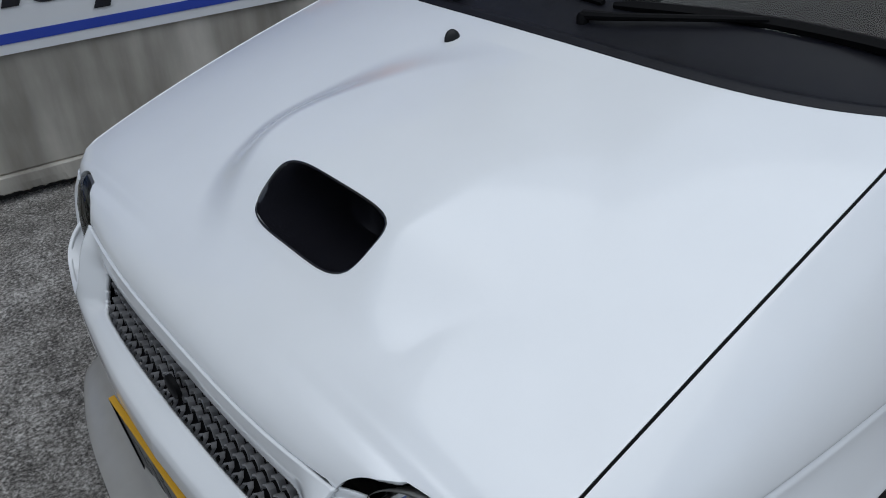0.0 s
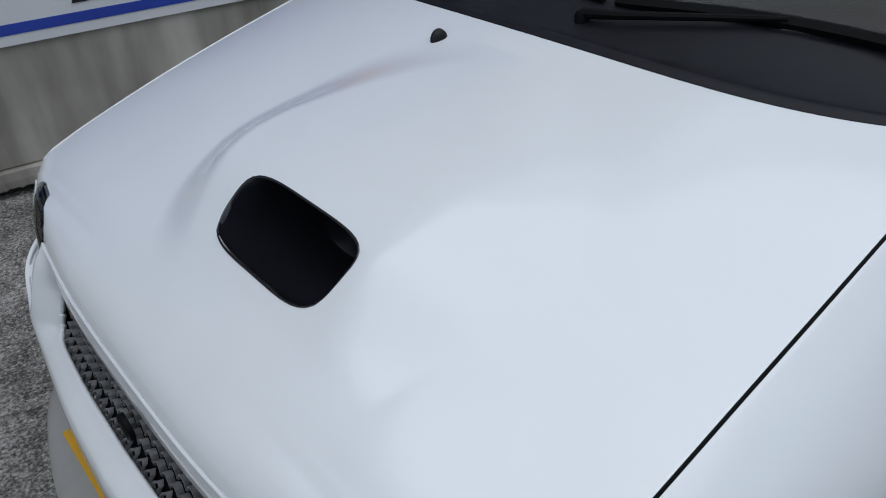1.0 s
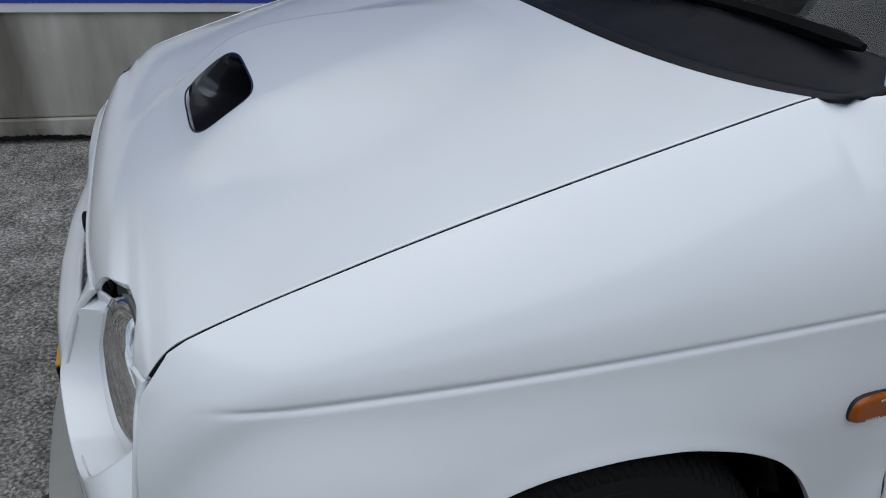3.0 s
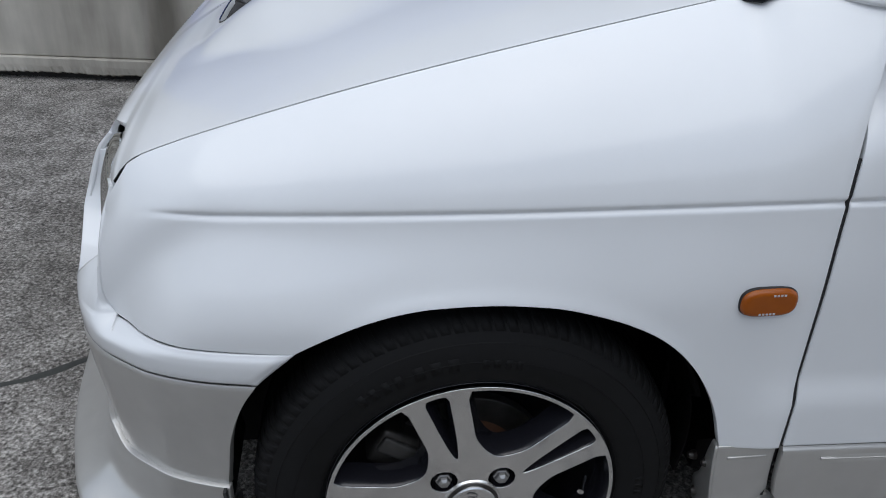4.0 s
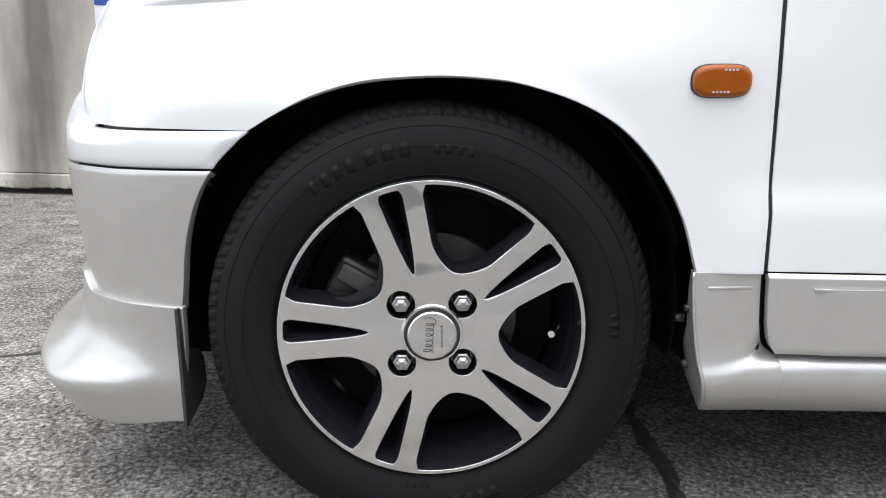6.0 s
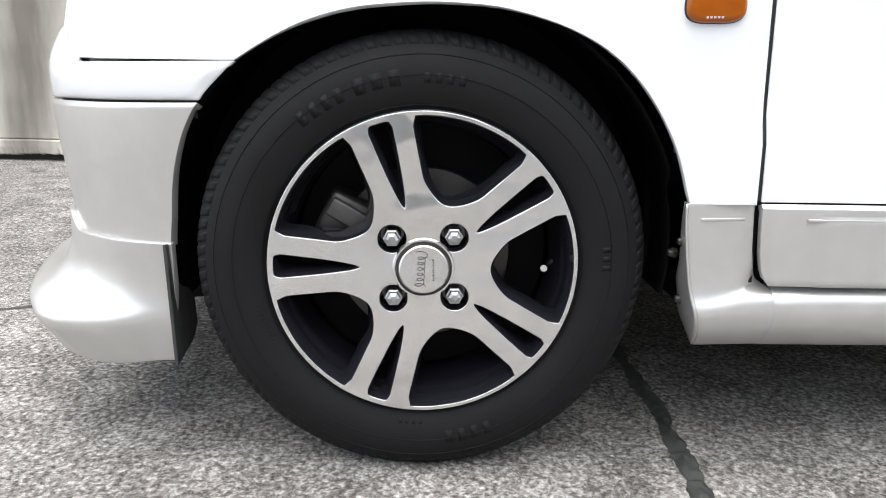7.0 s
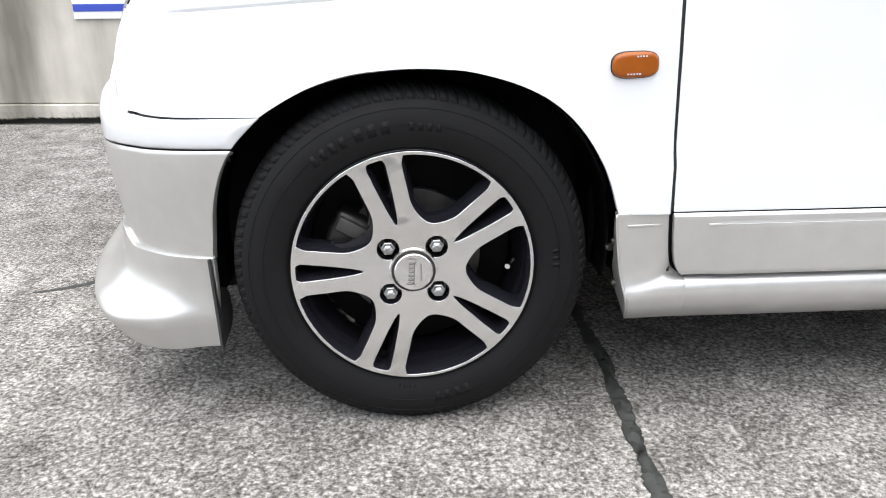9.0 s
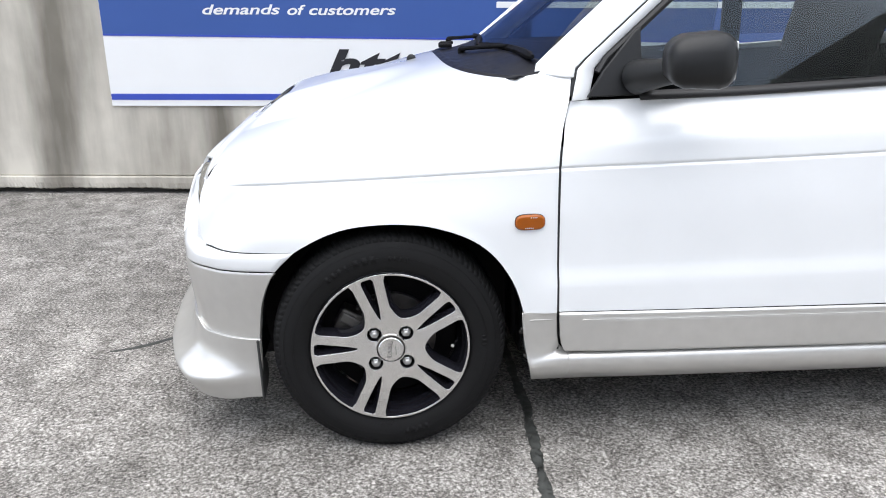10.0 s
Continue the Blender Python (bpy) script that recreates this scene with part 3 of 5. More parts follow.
for mir in (False, True):
    # black strip added behind the door's front gap to give its shade
    edge = smooth([(0.334, 0.3735), (0.536, 0.372), (0.661, 0.375), (0.731, 0.3845), (0.790, 0.402)])
    bm = sheet(steps(0.24, 0.70, 60), [-0.006, 0.0, 0.006], lambda z, e: Vector((edge(z) + e, side_y(edge(z), max(0.34, z)) + (0.0065 if z > 0.338 else 0.016), z)))
    if mir:
        mirrored(bm)
    part("door_gap_shade", bm, SEALR, car, "black backing strip that darkens the door gap", solid=0.004)
    # black bead just below the bonnet edge, added so the gap reads dark
    line = [Vector((x, shut_y(x) + 0.0010, shut_z(x) - 0.0022)) for x in steps(-0.384, 0.274, 76)]
    if mir:
        line = [Vector((p.x, 2 * YC - p.y, hood_z(p.x, 2 * YC - p.y) - 0.005)) for p in line]
    ribbon(line, 0.0027, "gap_shade", car)

# bumper plan line: from the wheel arch round the corner to the middle of the nose
plan = [(-0.185, 0.008), (-0.24, 0.015), (-0.30, 0.027), (-0.36, 0.050), (-0.396, 0.0755), (-0.420, 0.096), (-0.441, 0.121), (-0.457, 0.150), (-0.471, 0.195), (-0.491, 0.285), (-0.511, 0.435), (-0.522, 0.550), (-0.526, 0.672)]
plan_s = [0.0]
for (xa, ya), (xb, yb) in zip(plan[:-1], plan[1:]):
    plan_s.append(plan_s[-1] + math.hypot(xb - xa, yb - ya))
plan_x = smooth([(s, p[0]) for s, p in zip(plan_s, plan)])
plan_y = smooth([(s, p[1]) for s, p in zip(plan_s, plan)])
S_END = plan_s[-1]
S_CORNER = plan_s[4] + 0.006


def band(s, z, off):
    """A point off metres outside the bumper's plan line, s metres along it; past the middle it comes back on the other side."""
    far = s > S_END
    t = 2 * S_END - s if far else s
    e = 0.012
    dx, dy = plan_x(t + e) - plan_x(t - e), plan_y(t + e) - plan_y(t - e)
    if t > S_END - 0.02:
        dx, dy = 0, 1
    k = math.hypot(dx, dy)
    x, y = plan_x(t) - dy / k * off, plan_y(t) + dx / k * off
    return Vector((x, 2 * YC - y if far else y, z))


def s_at_x(x):
    lo, hi = 0.0, S_END
    for _ in range(30):
        m = (lo + hi) / 2
        lo, hi = (m, hi) if plan_x(m) > x else (lo, m)
    return lo


# the lamp opening: centre, half width, heights above and below it; squarer towards the grille
LAMP = (0.240, 0.560, 0.105, 0.103, 0.072)


def in_scoop(x, y):
    u = (x - (SC0 + SC1) / 2) / ((SC1 - SC0) / 2)
    w = (y - SCY) / (SCH - 0.005 * (1 - u))
    return abs(u) ** 3.6 + abs(w) ** 4.5 < 1


def lamp_scale(y, z, grow=0.0):
    """By how much a point must move out from the opening's centre to reach its rim."""
    u, w = (y - LAMP[0]) / ((LAMP[2] if y > LAMP[0] else 0.084) + grow), (z - LAMP[1]) / (LAMP[3 if z > LAMP[1] else 4] + grow)
    p = 2.0 if w < 0 else 3.3 if u > 0 else 2.2
    return max(1e-9, abs(u) ** p + abs(w) ** p) ** (-1 / p)


def in_lamp(y, z, grow=0.0):
    return lamp_scale(y if y < YC else 2 * YC - y, z, grow) > 1


def to_lamp_rim(w):
    y, z = w.co.y, w.co.z
    yy = y if y < YC else 2 * YC - y
    k = lamp_scale(yy, z)
    if abs(k - 1) < 0.09:
        ny = LAMP[0] + (yy - LAMP[0]) * k
        w.co.y, w.co.z = (ny if y < YC else 2 * YC - ny), LAMP[1] + (z - LAMP[1]) * k


def rear_x(y):
    return 0.168 + 0.110 * min(1.1, abs(y - YC) / 0.535) ** 4.2


def bonnet():
    """Bonnet skin with the scoop opening and the cut-outs over the lamps."""
    rear = lambda y: rear_x(y)
    half = lambda x: YC - shut_y(x) - 0.0031

    def f(u, w):
        y = YC + w * 0.565
        for _ in range(3):
            xn = nose_line(y) + 0.0005
            x = xn + (rear(y) - xn) * u
            y = YC + w * half(x)
        xn = nose_line(y) + 0.0005
        x = xn + (rear(y) - xn) * u
        return Vector((x, y, hood_z(x, y)))

    us = [0.0, 0.003, 0.006, 0.009, 0.012, 0.016, 0.02, 0.025, 0.03, 0.035] + steps(0.04, 1, 200)
    keep = lambda c: not in_scoop(c.x, c.y) and not (in_lamp(c.y, c.z) and c.x < -0.33)
    bm = sheet(us, steps(-1, 1, 300), f, keep)
    cx = (SC0 + SC1) / 2
    for w in bm.verts:
        if w.is_boundary:
            x, y, z = w.co
            if abs(x - cx) < 0.06 and abs(y - SCY) < SCH + 0.02:
                lo, hi = 0.5, 1.6
                for _ in range(18):
                    k = (lo + hi) / 2
                    lo, hi = (k, hi) if in_scoop(cx + (x - cx) * k, SCY + (y - SCY) * k) else (lo, k)
                x, y = cx + (x - cx) * lo, SCY + (y - SCY) * lo
                w.co = (x, y, hood_z(x, y))
            elif x < -0.33 and in_lamp(y, z, 0.012) and not in_lamp(y, z, -0.012):
                to_lamp_rim(w)
                y, z = w.co.y, w.co.z
                lo, hi = nose_line(y), -0.2
                for _ in range(26):
                    m = (lo + hi) / 2
                    lo, hi = (m, hi) if hood_z(m, y) < z else (lo, m)
                w.co.x = lo
    return part("bonnet", bm, WHITE, car, "white bonnet with a raised centre bulge and scoop opening", solid=0.007, bevel=0.001)


bonnet_ob = bonnet()


def scoop_duct():
    """Black duct behind the scoop opening."""
    cx = (SC0 + SC1) / 2
    ring = []
    for k in range(96):
        a = 2 * math.pi * k / 96
        lo, hi = 0.0, 0.2
        for _ in range(20):
            m = (lo + hi) / 2
            lo, hi = (m, hi) if in_scoop(cx + m * math.cos(a), SCY + m * math.sin(a)) else (lo, m)
        ring.append((cx + lo * math.cos(a), SCY + lo * math.sin(a)))
    bm = bmesh.new()
    prev = None
    for dx, dz, k in [(0, 0.0008, 1.0), (-0.001, -0.001, 0.985), (0.002, -0.006, 0.965), (0.03, -0.022, 0.95), (0.08, -0.040, 0.93), (0.13, -0.055, 0.90)]:
        loop = []
        for x, y in ring:
            xx, yy = cx + (x - cx) * k, SCY + (y - SCY) * k
            loop.append(bm.verts.new((xx + dx, yy, hood_z(x, y) + dz)))
        if prev:
            for i in range(96):
                bm.faces.new((prev[i], prev[(i + 1) % 96], loop[(i + 1) % 96], loop[i]))
        prev = loop
    bm.faces.new(prev)
    bmesh.ops.recalc_face_normals(bm, faces=bm.faces[:])
    part("scoop_duct", bm, GLOSSBLACK, bonnet_ob, "black plastic scoop duct", solid=0.002)


scoop_duct()
bm = bmesh.new()
bmesh.ops.create_uvsphere(bm, u_segments=16, v_segments=10, radius=0.011)
for w in bm.verts:
    w.co = (0.101 + w.co.x * 1.3, 0.767 + w.co.y * (0.9 + 25 * w.co.x), hood_z(0.101, 0.767) - 0.001 + max(-0.002, w.co.z) * 1.4)
part("washer_nozzle", bm, TRIM, bonnet_ob, "dark grey washer nozzle")

GR0, GR1 = 0.519, 0.580
strip_off = smooth([(0.40, -0.001), (0.453, -0.001), (0.456, 0.0018), (0.465, 0.0040), (0.478, 0.0050), (0.488, 0.0040), (0.493, 0.0020), (0.4965, -0.0010), (0.4975, -0.0035), (0.54, -0.0035)])


# how far the nose has drawn back from the bumper to the bonnet: behind the bar below the grille, and round the lamps
bar_h = smooth([(0, 0), (0.18, 0.03), (0.26, 0.10), (0.32, 0.26), (0.37, 0.46), (0.42, 0.62), (0.50, 0.72), (0.65, 0.90), (0.74, 0.96), (0.86, 0.95), (1.0, 1.0)])
brow_h = smooth([(0, 0), (0.25, 0.03), (0.5, 0.14), (0.65, 0.28), (0.85, 0.58), (1.0, 1.0)])


def nose_skin(s, v):
    """The white nose: from the bumper strip up to the bonnet's front edge."""
    far = s > S_END
    t = 2 * S_END - s if far else s
    b = band(t, 0.453, 0.0)
    k = 1 - ease((t - S_CORNER) / 0.26)
    yt = b.y + 0.066 * k
    xt = nose_line(yt) - 0.003
    zt = hood_z(nose_line(yt) + 0.001, yt) - 0.003
    z = 0.453 + (zt - 0.453) * v
    cut = 1 - ease((t - S_CORNER - 0.02) / 0.20)
    yy = min(b.y, YC)
    mid = ease((yy - 0.33) / 0.07)
    h = (bar_h(v) * mid + brow_h(v) * (1 - mid)) * (1 - cut) + ease((v - 0.16) / 0.62) * cut
    p = Vector((b.x + (xt - b.x) * h, b.y + (yt - b.y) * h, z)) + (band(t, z, strip_off(z)) - band(t, z, 0.0)) * (1 - ease((t - S_CORNER) / 0.10)) * (1 - ease((z - 0.497) / 0.02))
    # by the wing the skin follows the wing's front edge
    b0 = band(S_CORNER, 0.453, 0.0)
    yt0 = b0.y + 0.066
    h0 = ease((v - 0.16) / 0.62)
    xt0 = nose_line(yt0) - 0.003
    fx = wing_front(z) - 0.0015
    fe = Vector((fx, side_y(fx, max(z, 0.47)), z))
    d = fe - Vector((b0.x + (xt0 - b0.x) * h0, b0.y + (yt0 - b0.y) * h0, z))
    near = t - S_CORNER
    p += d * (1 - ease(near / 0.04)) * ease((z - 0.478) / 0.0195)
    # a soft bead along the wing's edge
    g = 0.0035 * (1 - math.exp(-((near / 0.006) ** 2))) * math.exp(-near / 0.04) * ease((z - 0.49) / 0.01) * (1 - ease((z - 0.60) / 0.03))
    p.x -= g * 0.6
    p.y -= g * 0.8
    if far:
        p.y = 2 * YC - p.y
    return p


def grille_end(z):
    return 0.392 + (GR1 - z) * 0.1


def bumper():
    root = new("front_bumper")
    root.parent = car

    def keep(c):
        yy = c.y if c.y < YC else 2 * YC - c.y
        if in_lamp(c.y, c.z):
            return False
        u, w = (YC - yy) / (YC - grille_end(c.z)), (c.z - (GR0 + GR1) / 2) / ((GR1 - GR0) / 2)
        return abs(u) ** 22 + abs(w) ** 5 > 1

    ss = steps(S_CORNER, 2 * S_END - S_CORNER, 440)
    bm = sheet(ss, steps(0, 1, 84), nose_skin, keep, flip=True)
    for w in bm.verts:
        if w.is_boundary and in_lamp(w.co.y, w.co.z, 0.01) and not in_lamp(w.co.y, w.co.z, -0.01):
            was = w.co.copy()
            to_lamp_rim(w)
            if w.co.z > hood_z(nose_line(was.y) + 0.001, was.y) - 0.005 or was.z > hood_z(nose_line(was.y) + 0.001, was.y) - 0.005:
                w.co = was
                continue
            yy = w.co.y if w.co.y < YC else 2 * YC - w.co.y
            w.co.x = rim_x(yy, w.co.z, False)
        elif w.is_boundary and GR0 - 0.006 < w.co.z < GR1 + 0.006:
            # even edges above and below the grille
            yy = w.co.y if w.co.y < YC else 2 * YC - w.co.y
            u = (YC - yy) / (YC - grille_end(w.co.z))
            if u < 0.975:
                up = 1 if w.co.z > (GR0 + GR1) / 2 else -1
                z = (GR0 + GR1) / 2 + up * (GR1 - GR0) / 2 * (1 - u**22) ** 0.2
                if abs(z - w.co.z) < 0.004:
                    w.co.z = z
                    w.co.x = rim_x(yy, z, False)
    for far in (False, True):

        zc = nose_skin(S_CORNER, 1).z
        zs = [z for z in (0.453 + (zc - 0.453) * k / 84 for k in range(85)) if z < 0.4962]

        def strip(u, z):
            s0 = s_at_x(arch_front(z))
            t = s0 + (S_CORNER - s0) * u
            p = band(t, z, strip_off(z) * ease(0.1 + u / 0.10))
            c = nose_skin(S_CORNER, (z - 0.453) / (zc - 0.453))
            p += (c - band(S_CORNER, z, strip_off(z))) * ease((u - 0.6) / 0.4)
            if z > 0.486:
                p.y += (side_y(p.x, 0.4985) + 0.0005 - p.y) * ease((z - 0.486) / 0.010) 
            return Vector((p.x, 2 * YC - p.y if far else p.y, p.z))

        low = sheet(steps(0, 1, 48), zs, strip, flip=not far)
        me = bpy.data.meshes.new("tmp")
        low.to_mesh(me)
        low.free()
        bm.from_mesh(me)
        bpy.data.meshes.remove(me)
    bmesh.ops.remove_doubles(bm, verts=bm.verts[:], dist=0.0004)
    part("bumper_skin", bm, WHITE, root, "white bumper skin round lamps and grille", solid=0.008)
    # dark sheets added behind the seams, standing in for the shade in them
    for far in (False, True):
        bm = sheet(steps(-0.384, -0.215, 30), [0.486, 0.4945, 0.503], lambda x, z: Vector((x, side_y(x, max(z, 0.4985)) + 0.0065, z)))
        if far:
            mirrored(bm)
        part("seam_backing", bm, SEALR, root, solid=0.001)
    bm = sheet(steps(0, 2 * S_END, 120), [0.435, 0.47], lambda s, z: band(s, z, -0.016) if s_at_x(-0.245) < s < 2 * S_END - s_at_x(-0.245) else band(max(s_at_x(-0.25), min(2 * S_END - s_at_x(-0.25), s)), z, -0.016))
    part("seam_backing", bm, SEALR, root, solid=0.004)

    def lower(u, v):
        z = 0.285 + (0.4505 - 0.285) * v
        s0 = s_at_x(arch_front(z))
        return band(s0 + 2 * (S_END - s0) * u, z, 0.001 - 0.010 * ease((0.45 - z) / 0.16) - 0.002 * ease((v - 0.97) / 0.03) - 0.026 * ease((0.30 - abs(S_END - s0 - 2 * (S_END - s0) * u)) / 0.08))

    bm = sheet([i / 240 for i in range(241)], steps(0, 0.94, 20) + [0.955, 0.97, 0.985, 1.0], lower, flip=True)
    part("bumper_lower", bm, SILVER, root, "silver lower bumper", solid=0.014, bevel=0.0015)
    flare = smooth([(0, 0.001), (0.20, 0.003), (0.36, 0.010), (0.48, 0.027), (0.57, 0.048), (0.62, 0.057), (0.67, 0.0575), (0.80, 0.049), (1.0, 0.031)])

    def lip(u, v):
        s0 = s_at_x(-0.291 - 0.010 * v)
        s = s0 + 2 * (S_END - s0) * u
        t = s if s < S_END else 2 * S_END - s
        k = ease((t - s0) / 0.17)
        zt = 0.290 + 0.020 * ease((t - 0.265) / 0.05)
        zb = 0.140 - 0.008 * ease((t - s0) / 0.1) + 0.02 * ease((t - 0.2) / 0.2)
        z = zt + (zb - zt) * v
        return band(s, z, -0.0035 + flare(v) * (0.18 + 0.88 * k + 0.14 * ease((t - 0.30) / 0.25)) - 0.016 * v * (1 - k))

    bm = sheet([i / 240 for i in range(241)], [0, 0.012, 0.03] + steps(0.06, 1, 30), lip)
    part("front_lip", bm, SILVER, root, "silver front spoiler lip", solid=0.010, bevel=0.0015)
    for far in (False, True):
        bm = plate_shape([[(0.000, 0.142), (0.070, 0.150), (0.092, 0.165), (0.088, 0.200), (0.072, 0.217), (0.045, 0.228), (0.024, 0.243), (0.016, 0.262), (0.014, 0.289), (0.0, 0.291)]], 0.004, 0.0008)
        bm.transform(Matrix(((0, 1, 0, -0.2975), (1, 0, 0, 0.020), (0, 0, 1, 0), (0, 0, 0, 1))))
        bmesh.ops.recalc_face_normals(bm, faces=bm.faces[:])
        if far:
            mirrored(bm)
        part("lip_flange", bm, FLANGE, root, "dark grey end flange of the lip")
    # lamp recesses with round lamps
    for mir in (False, True):
        lamp(root, mir)
    # grille: backing and rows of scale-like cells
    grille = new("grille")
    grille.parent = car
    bm = sheet(steps(S_END - 0.31, S_END + 0.31, 60), steps(GR0 - 0.012, GR1 + 0.012, 4), lambda s, z: nose_skin(s, (z - 0.453) / (nose_skin(s, 1).z - 0.453)) + Vector((0.028, 0, 0)))
    part("grille_backing", bm, BLACK, grille, "black grille backing", solid=0.003)
    bm = bmesh.new()
    for r in range(5):
        z0 = GR0 - 0.013 + r * 0.0168
        for c in range(34):
            s = S_END + (c - 13.5 + 0.5 * (r % 2)) * 0.0214
            mid = nose_skin(s, (z0 + 0.008 - 0.453) / 0.163)
            if abs(s - S_END) > 0.278 or in_lamp(mid.y, mid.z, 0.016):
                continue
            pts = []

            def cell(ss, zz, dd):
                return nose_skin(ss, (zz - 0.453) / 0.163) + Vector((dd, 0, 0))

            for q, dz, d in ((-0.0099, 0.002, 0.010), (-0.0065, 0.013, 0.006), (0.0, 0.017, 0.005), (0.0065, 0.013, 0.006), (0.0099, 0.002, 0.010)):
                pts.append((cell(s + q, z0 + dz, d), cell(s + q * 0.86, z0 + dz - 0.003, d + 0.010)))
            va = [bm.verts.new(p[0]) for p in pts]
            vb = [bm.verts.new(p[1]) for p in pts]
            vc = [bm.verts.new(p[0] + Vector((-0.0005, 0, -0.0035))) for p in pts]
            for i in range(4):
                bm.faces.new((va[i], va[i + 1], vb[i + 1], vb[i]))
                bm.faces.new((va[i + 1], va[i], vc[i], vc[i + 1]))
    part("grille_mesh", bm, MESHG, grille, "grey scale-pattern grille mesh", flat=True)
    bm = lathe([(0, -0.003), (0.014, -0.0025), (0.017, 0.0), (0.017, 0.006)], 32)
    for w in bm.verts:
        w.co = Vector((-0.478 + w.co.y, YC + w.co.x * 1.05, (GR0 + GR1) / 2 + w.co.z))
    part("emblem", bm, BLACK, grille, "dark oval emblem")
    return root


def rim_x(y, z, hood=True):
    """Where the skin lies at the lamp opening's rim."""
    lo, hi = S_CORNER, S_END

    def at(m):
        top = nose_skin(m, 1).z
        return nose_skin(m, max(0.0, min(1.0, (z - 0.453) / (top - 0.453))))

    for _ in range(26):
        m = (lo + hi) / 2
        lo, hi = (m, hi) if at(m).y < y else (lo, m)
    xb = at(lo).x
    if hood and z > 0.605:
        a, b = nose_line(y), 0.1
        for _ in range(30):
            m = (a + b) / 2
            a, b = (m, b) if hood_z(m, y) < z else (a, m)
        xb = max(xb, a)
    return xb


def lamp(root, mir):
    side = lambda v: Vector((v[0], 2 * YC - v[1] if mir else v[1], v[2]))
    rim, n = [], 96
    for k in range(n):
        a = 2 * math.pi * k / n
        y, z = LAMP[0] + LAMP[2] * math.cos(a), LAMP[1] + LAMP[3 if math.sin(a) > 0 else 4] * math.sin(a)
        k = lamp_scale(y, z)
        y, z = LAMP[0] + (y - LAMP[0]) * k, LAMP[1] + (z - LAMP[1]) * k
        rim.append((rim_x(y, z), y, z))
    LC = (-0.412, 0.240, 0.570)
    bm = bmesh.new()
    prev = []
    for x, y, z in rim:
        g = 1.0 + 0.09 * ease((0.622 - z) / 0.01)
        prev.append(None if z > 0.628 else bm.verts.new(side((x + 0.006, LAMP[0] + (y - LAMP[0]) * g, LAMP[1] + (z - LAMP[1]) * g))))
    for f in (0.0, 0.06, 0.2, 0.45, 0.75, 1.0):
        loop = []
        for k, (x, y, z) in enumerate(rim):
            a = 2 * math.pi * k / n
            dy, dz = 0.088 * math.cos(a), 0.088 * math.sin(a)
            tx = LC[0] - 0.2 * dy + 0.12 * dz
            g = f**1.3
            loop.append(None if z > 0.628 else bm.verts.new(side((x + 0.001 + (tx - x) * f, y + (LC[1] + dy - y) * g, z + (LC[2] + dz - z) * g))))
        for i in range(n):
            quad = (prev[i], prev[(i + 1) % n], loop[(i + 1) % n], loop[i])
            if None not in quad:
                bm.faces.new(quad)
        prev = loop
    bmesh.ops.recalc_face_normals(bm, faces=bm.faces[:])
    part("lamp_recess", bm, WHITE, root, "white funnel-shaped lamp recess", solid=0.003)
    hl = new("headlamp")
    hl.parent = car

    def turn(bm):
        for w in bm.verts:
            w.co = side((LC[0] + w.co.y - 0.2 * w.co.x + 0.12 * w.co.z, LC[1] + w.co.x * 1.06, LC[2] + w.co.z * 1.06))

    bm = lathe([(0.083, 0.002), (0.081, -0.006), (0.07, -0.014), (0.045, -0.022), (0.0, -0.026), (0, -0.023), (0.045, -0.019), (0.07, -0.011), (0.078, -0.002)], 64)
    turn(bm)
    bmesh.ops.recalc_face_normals(bm, faces=bm.faces[:])
    ob = part("lamp_glass", bm, LENS, hl, "clear ribbed headlamp glass")
    ob.visible_shadow = False
    bm = lathe([(0.082, 0.004), (0.07, 0.03), (0.04, 0.055), (0.018, 0.062), (0, 0.062)], 64)
    turn(bm)
    part("reflector", bm, LAMPGREY, hl, "bright reflector bowl", solid=0.002)
    bm = bmesh.new()
    for k in range(-11, 12):
        u = k * 0.0066
        h = (0.078**2 - u**2) ** 0.5
        b2 = box(-0.0008, 0.0008, -0.0011, 0.0011, -h, h)
        for w in b2.verts:
            w.co = (LC[0] - 0.0215 + 2.2 * u * u + 1.6 * w.co.z**2 - 0.2 * u + 0.12 * w.co.z + w.co.x, LC[1] + u * 1.06 + w.co.y, LC[2] + w.co.z)
        me = bpy.data.meshes.new("tmp")
        b2.to_mesh(me)
        bm.from_mesh(me)
        b2.free()
        bpy.data.meshes.remove(me)
    if mir:
        mirrored(bm)
    part("lamp_ribs", bm, LENS, hl, flat=True)


bumper_ob = bumper()

# number plate hung in front of the bumper, offset to the far side
plate = new("number_plate")
plate.parent = car
PM = Matrix.Translation((-0.519, YC, 0.350)) @ Euler((0, radians(-3), 0)).to_matrix().to_4x4()


def on_plate(name, mat, x0, x1, y0, y1, z0, z1, r=0.0, label=""):
    bm = box(x0, x1, y0, y1, z0, z1, r)
    bm.transform(PM)
    part(name, bm, mat, plate, label, flat=True)


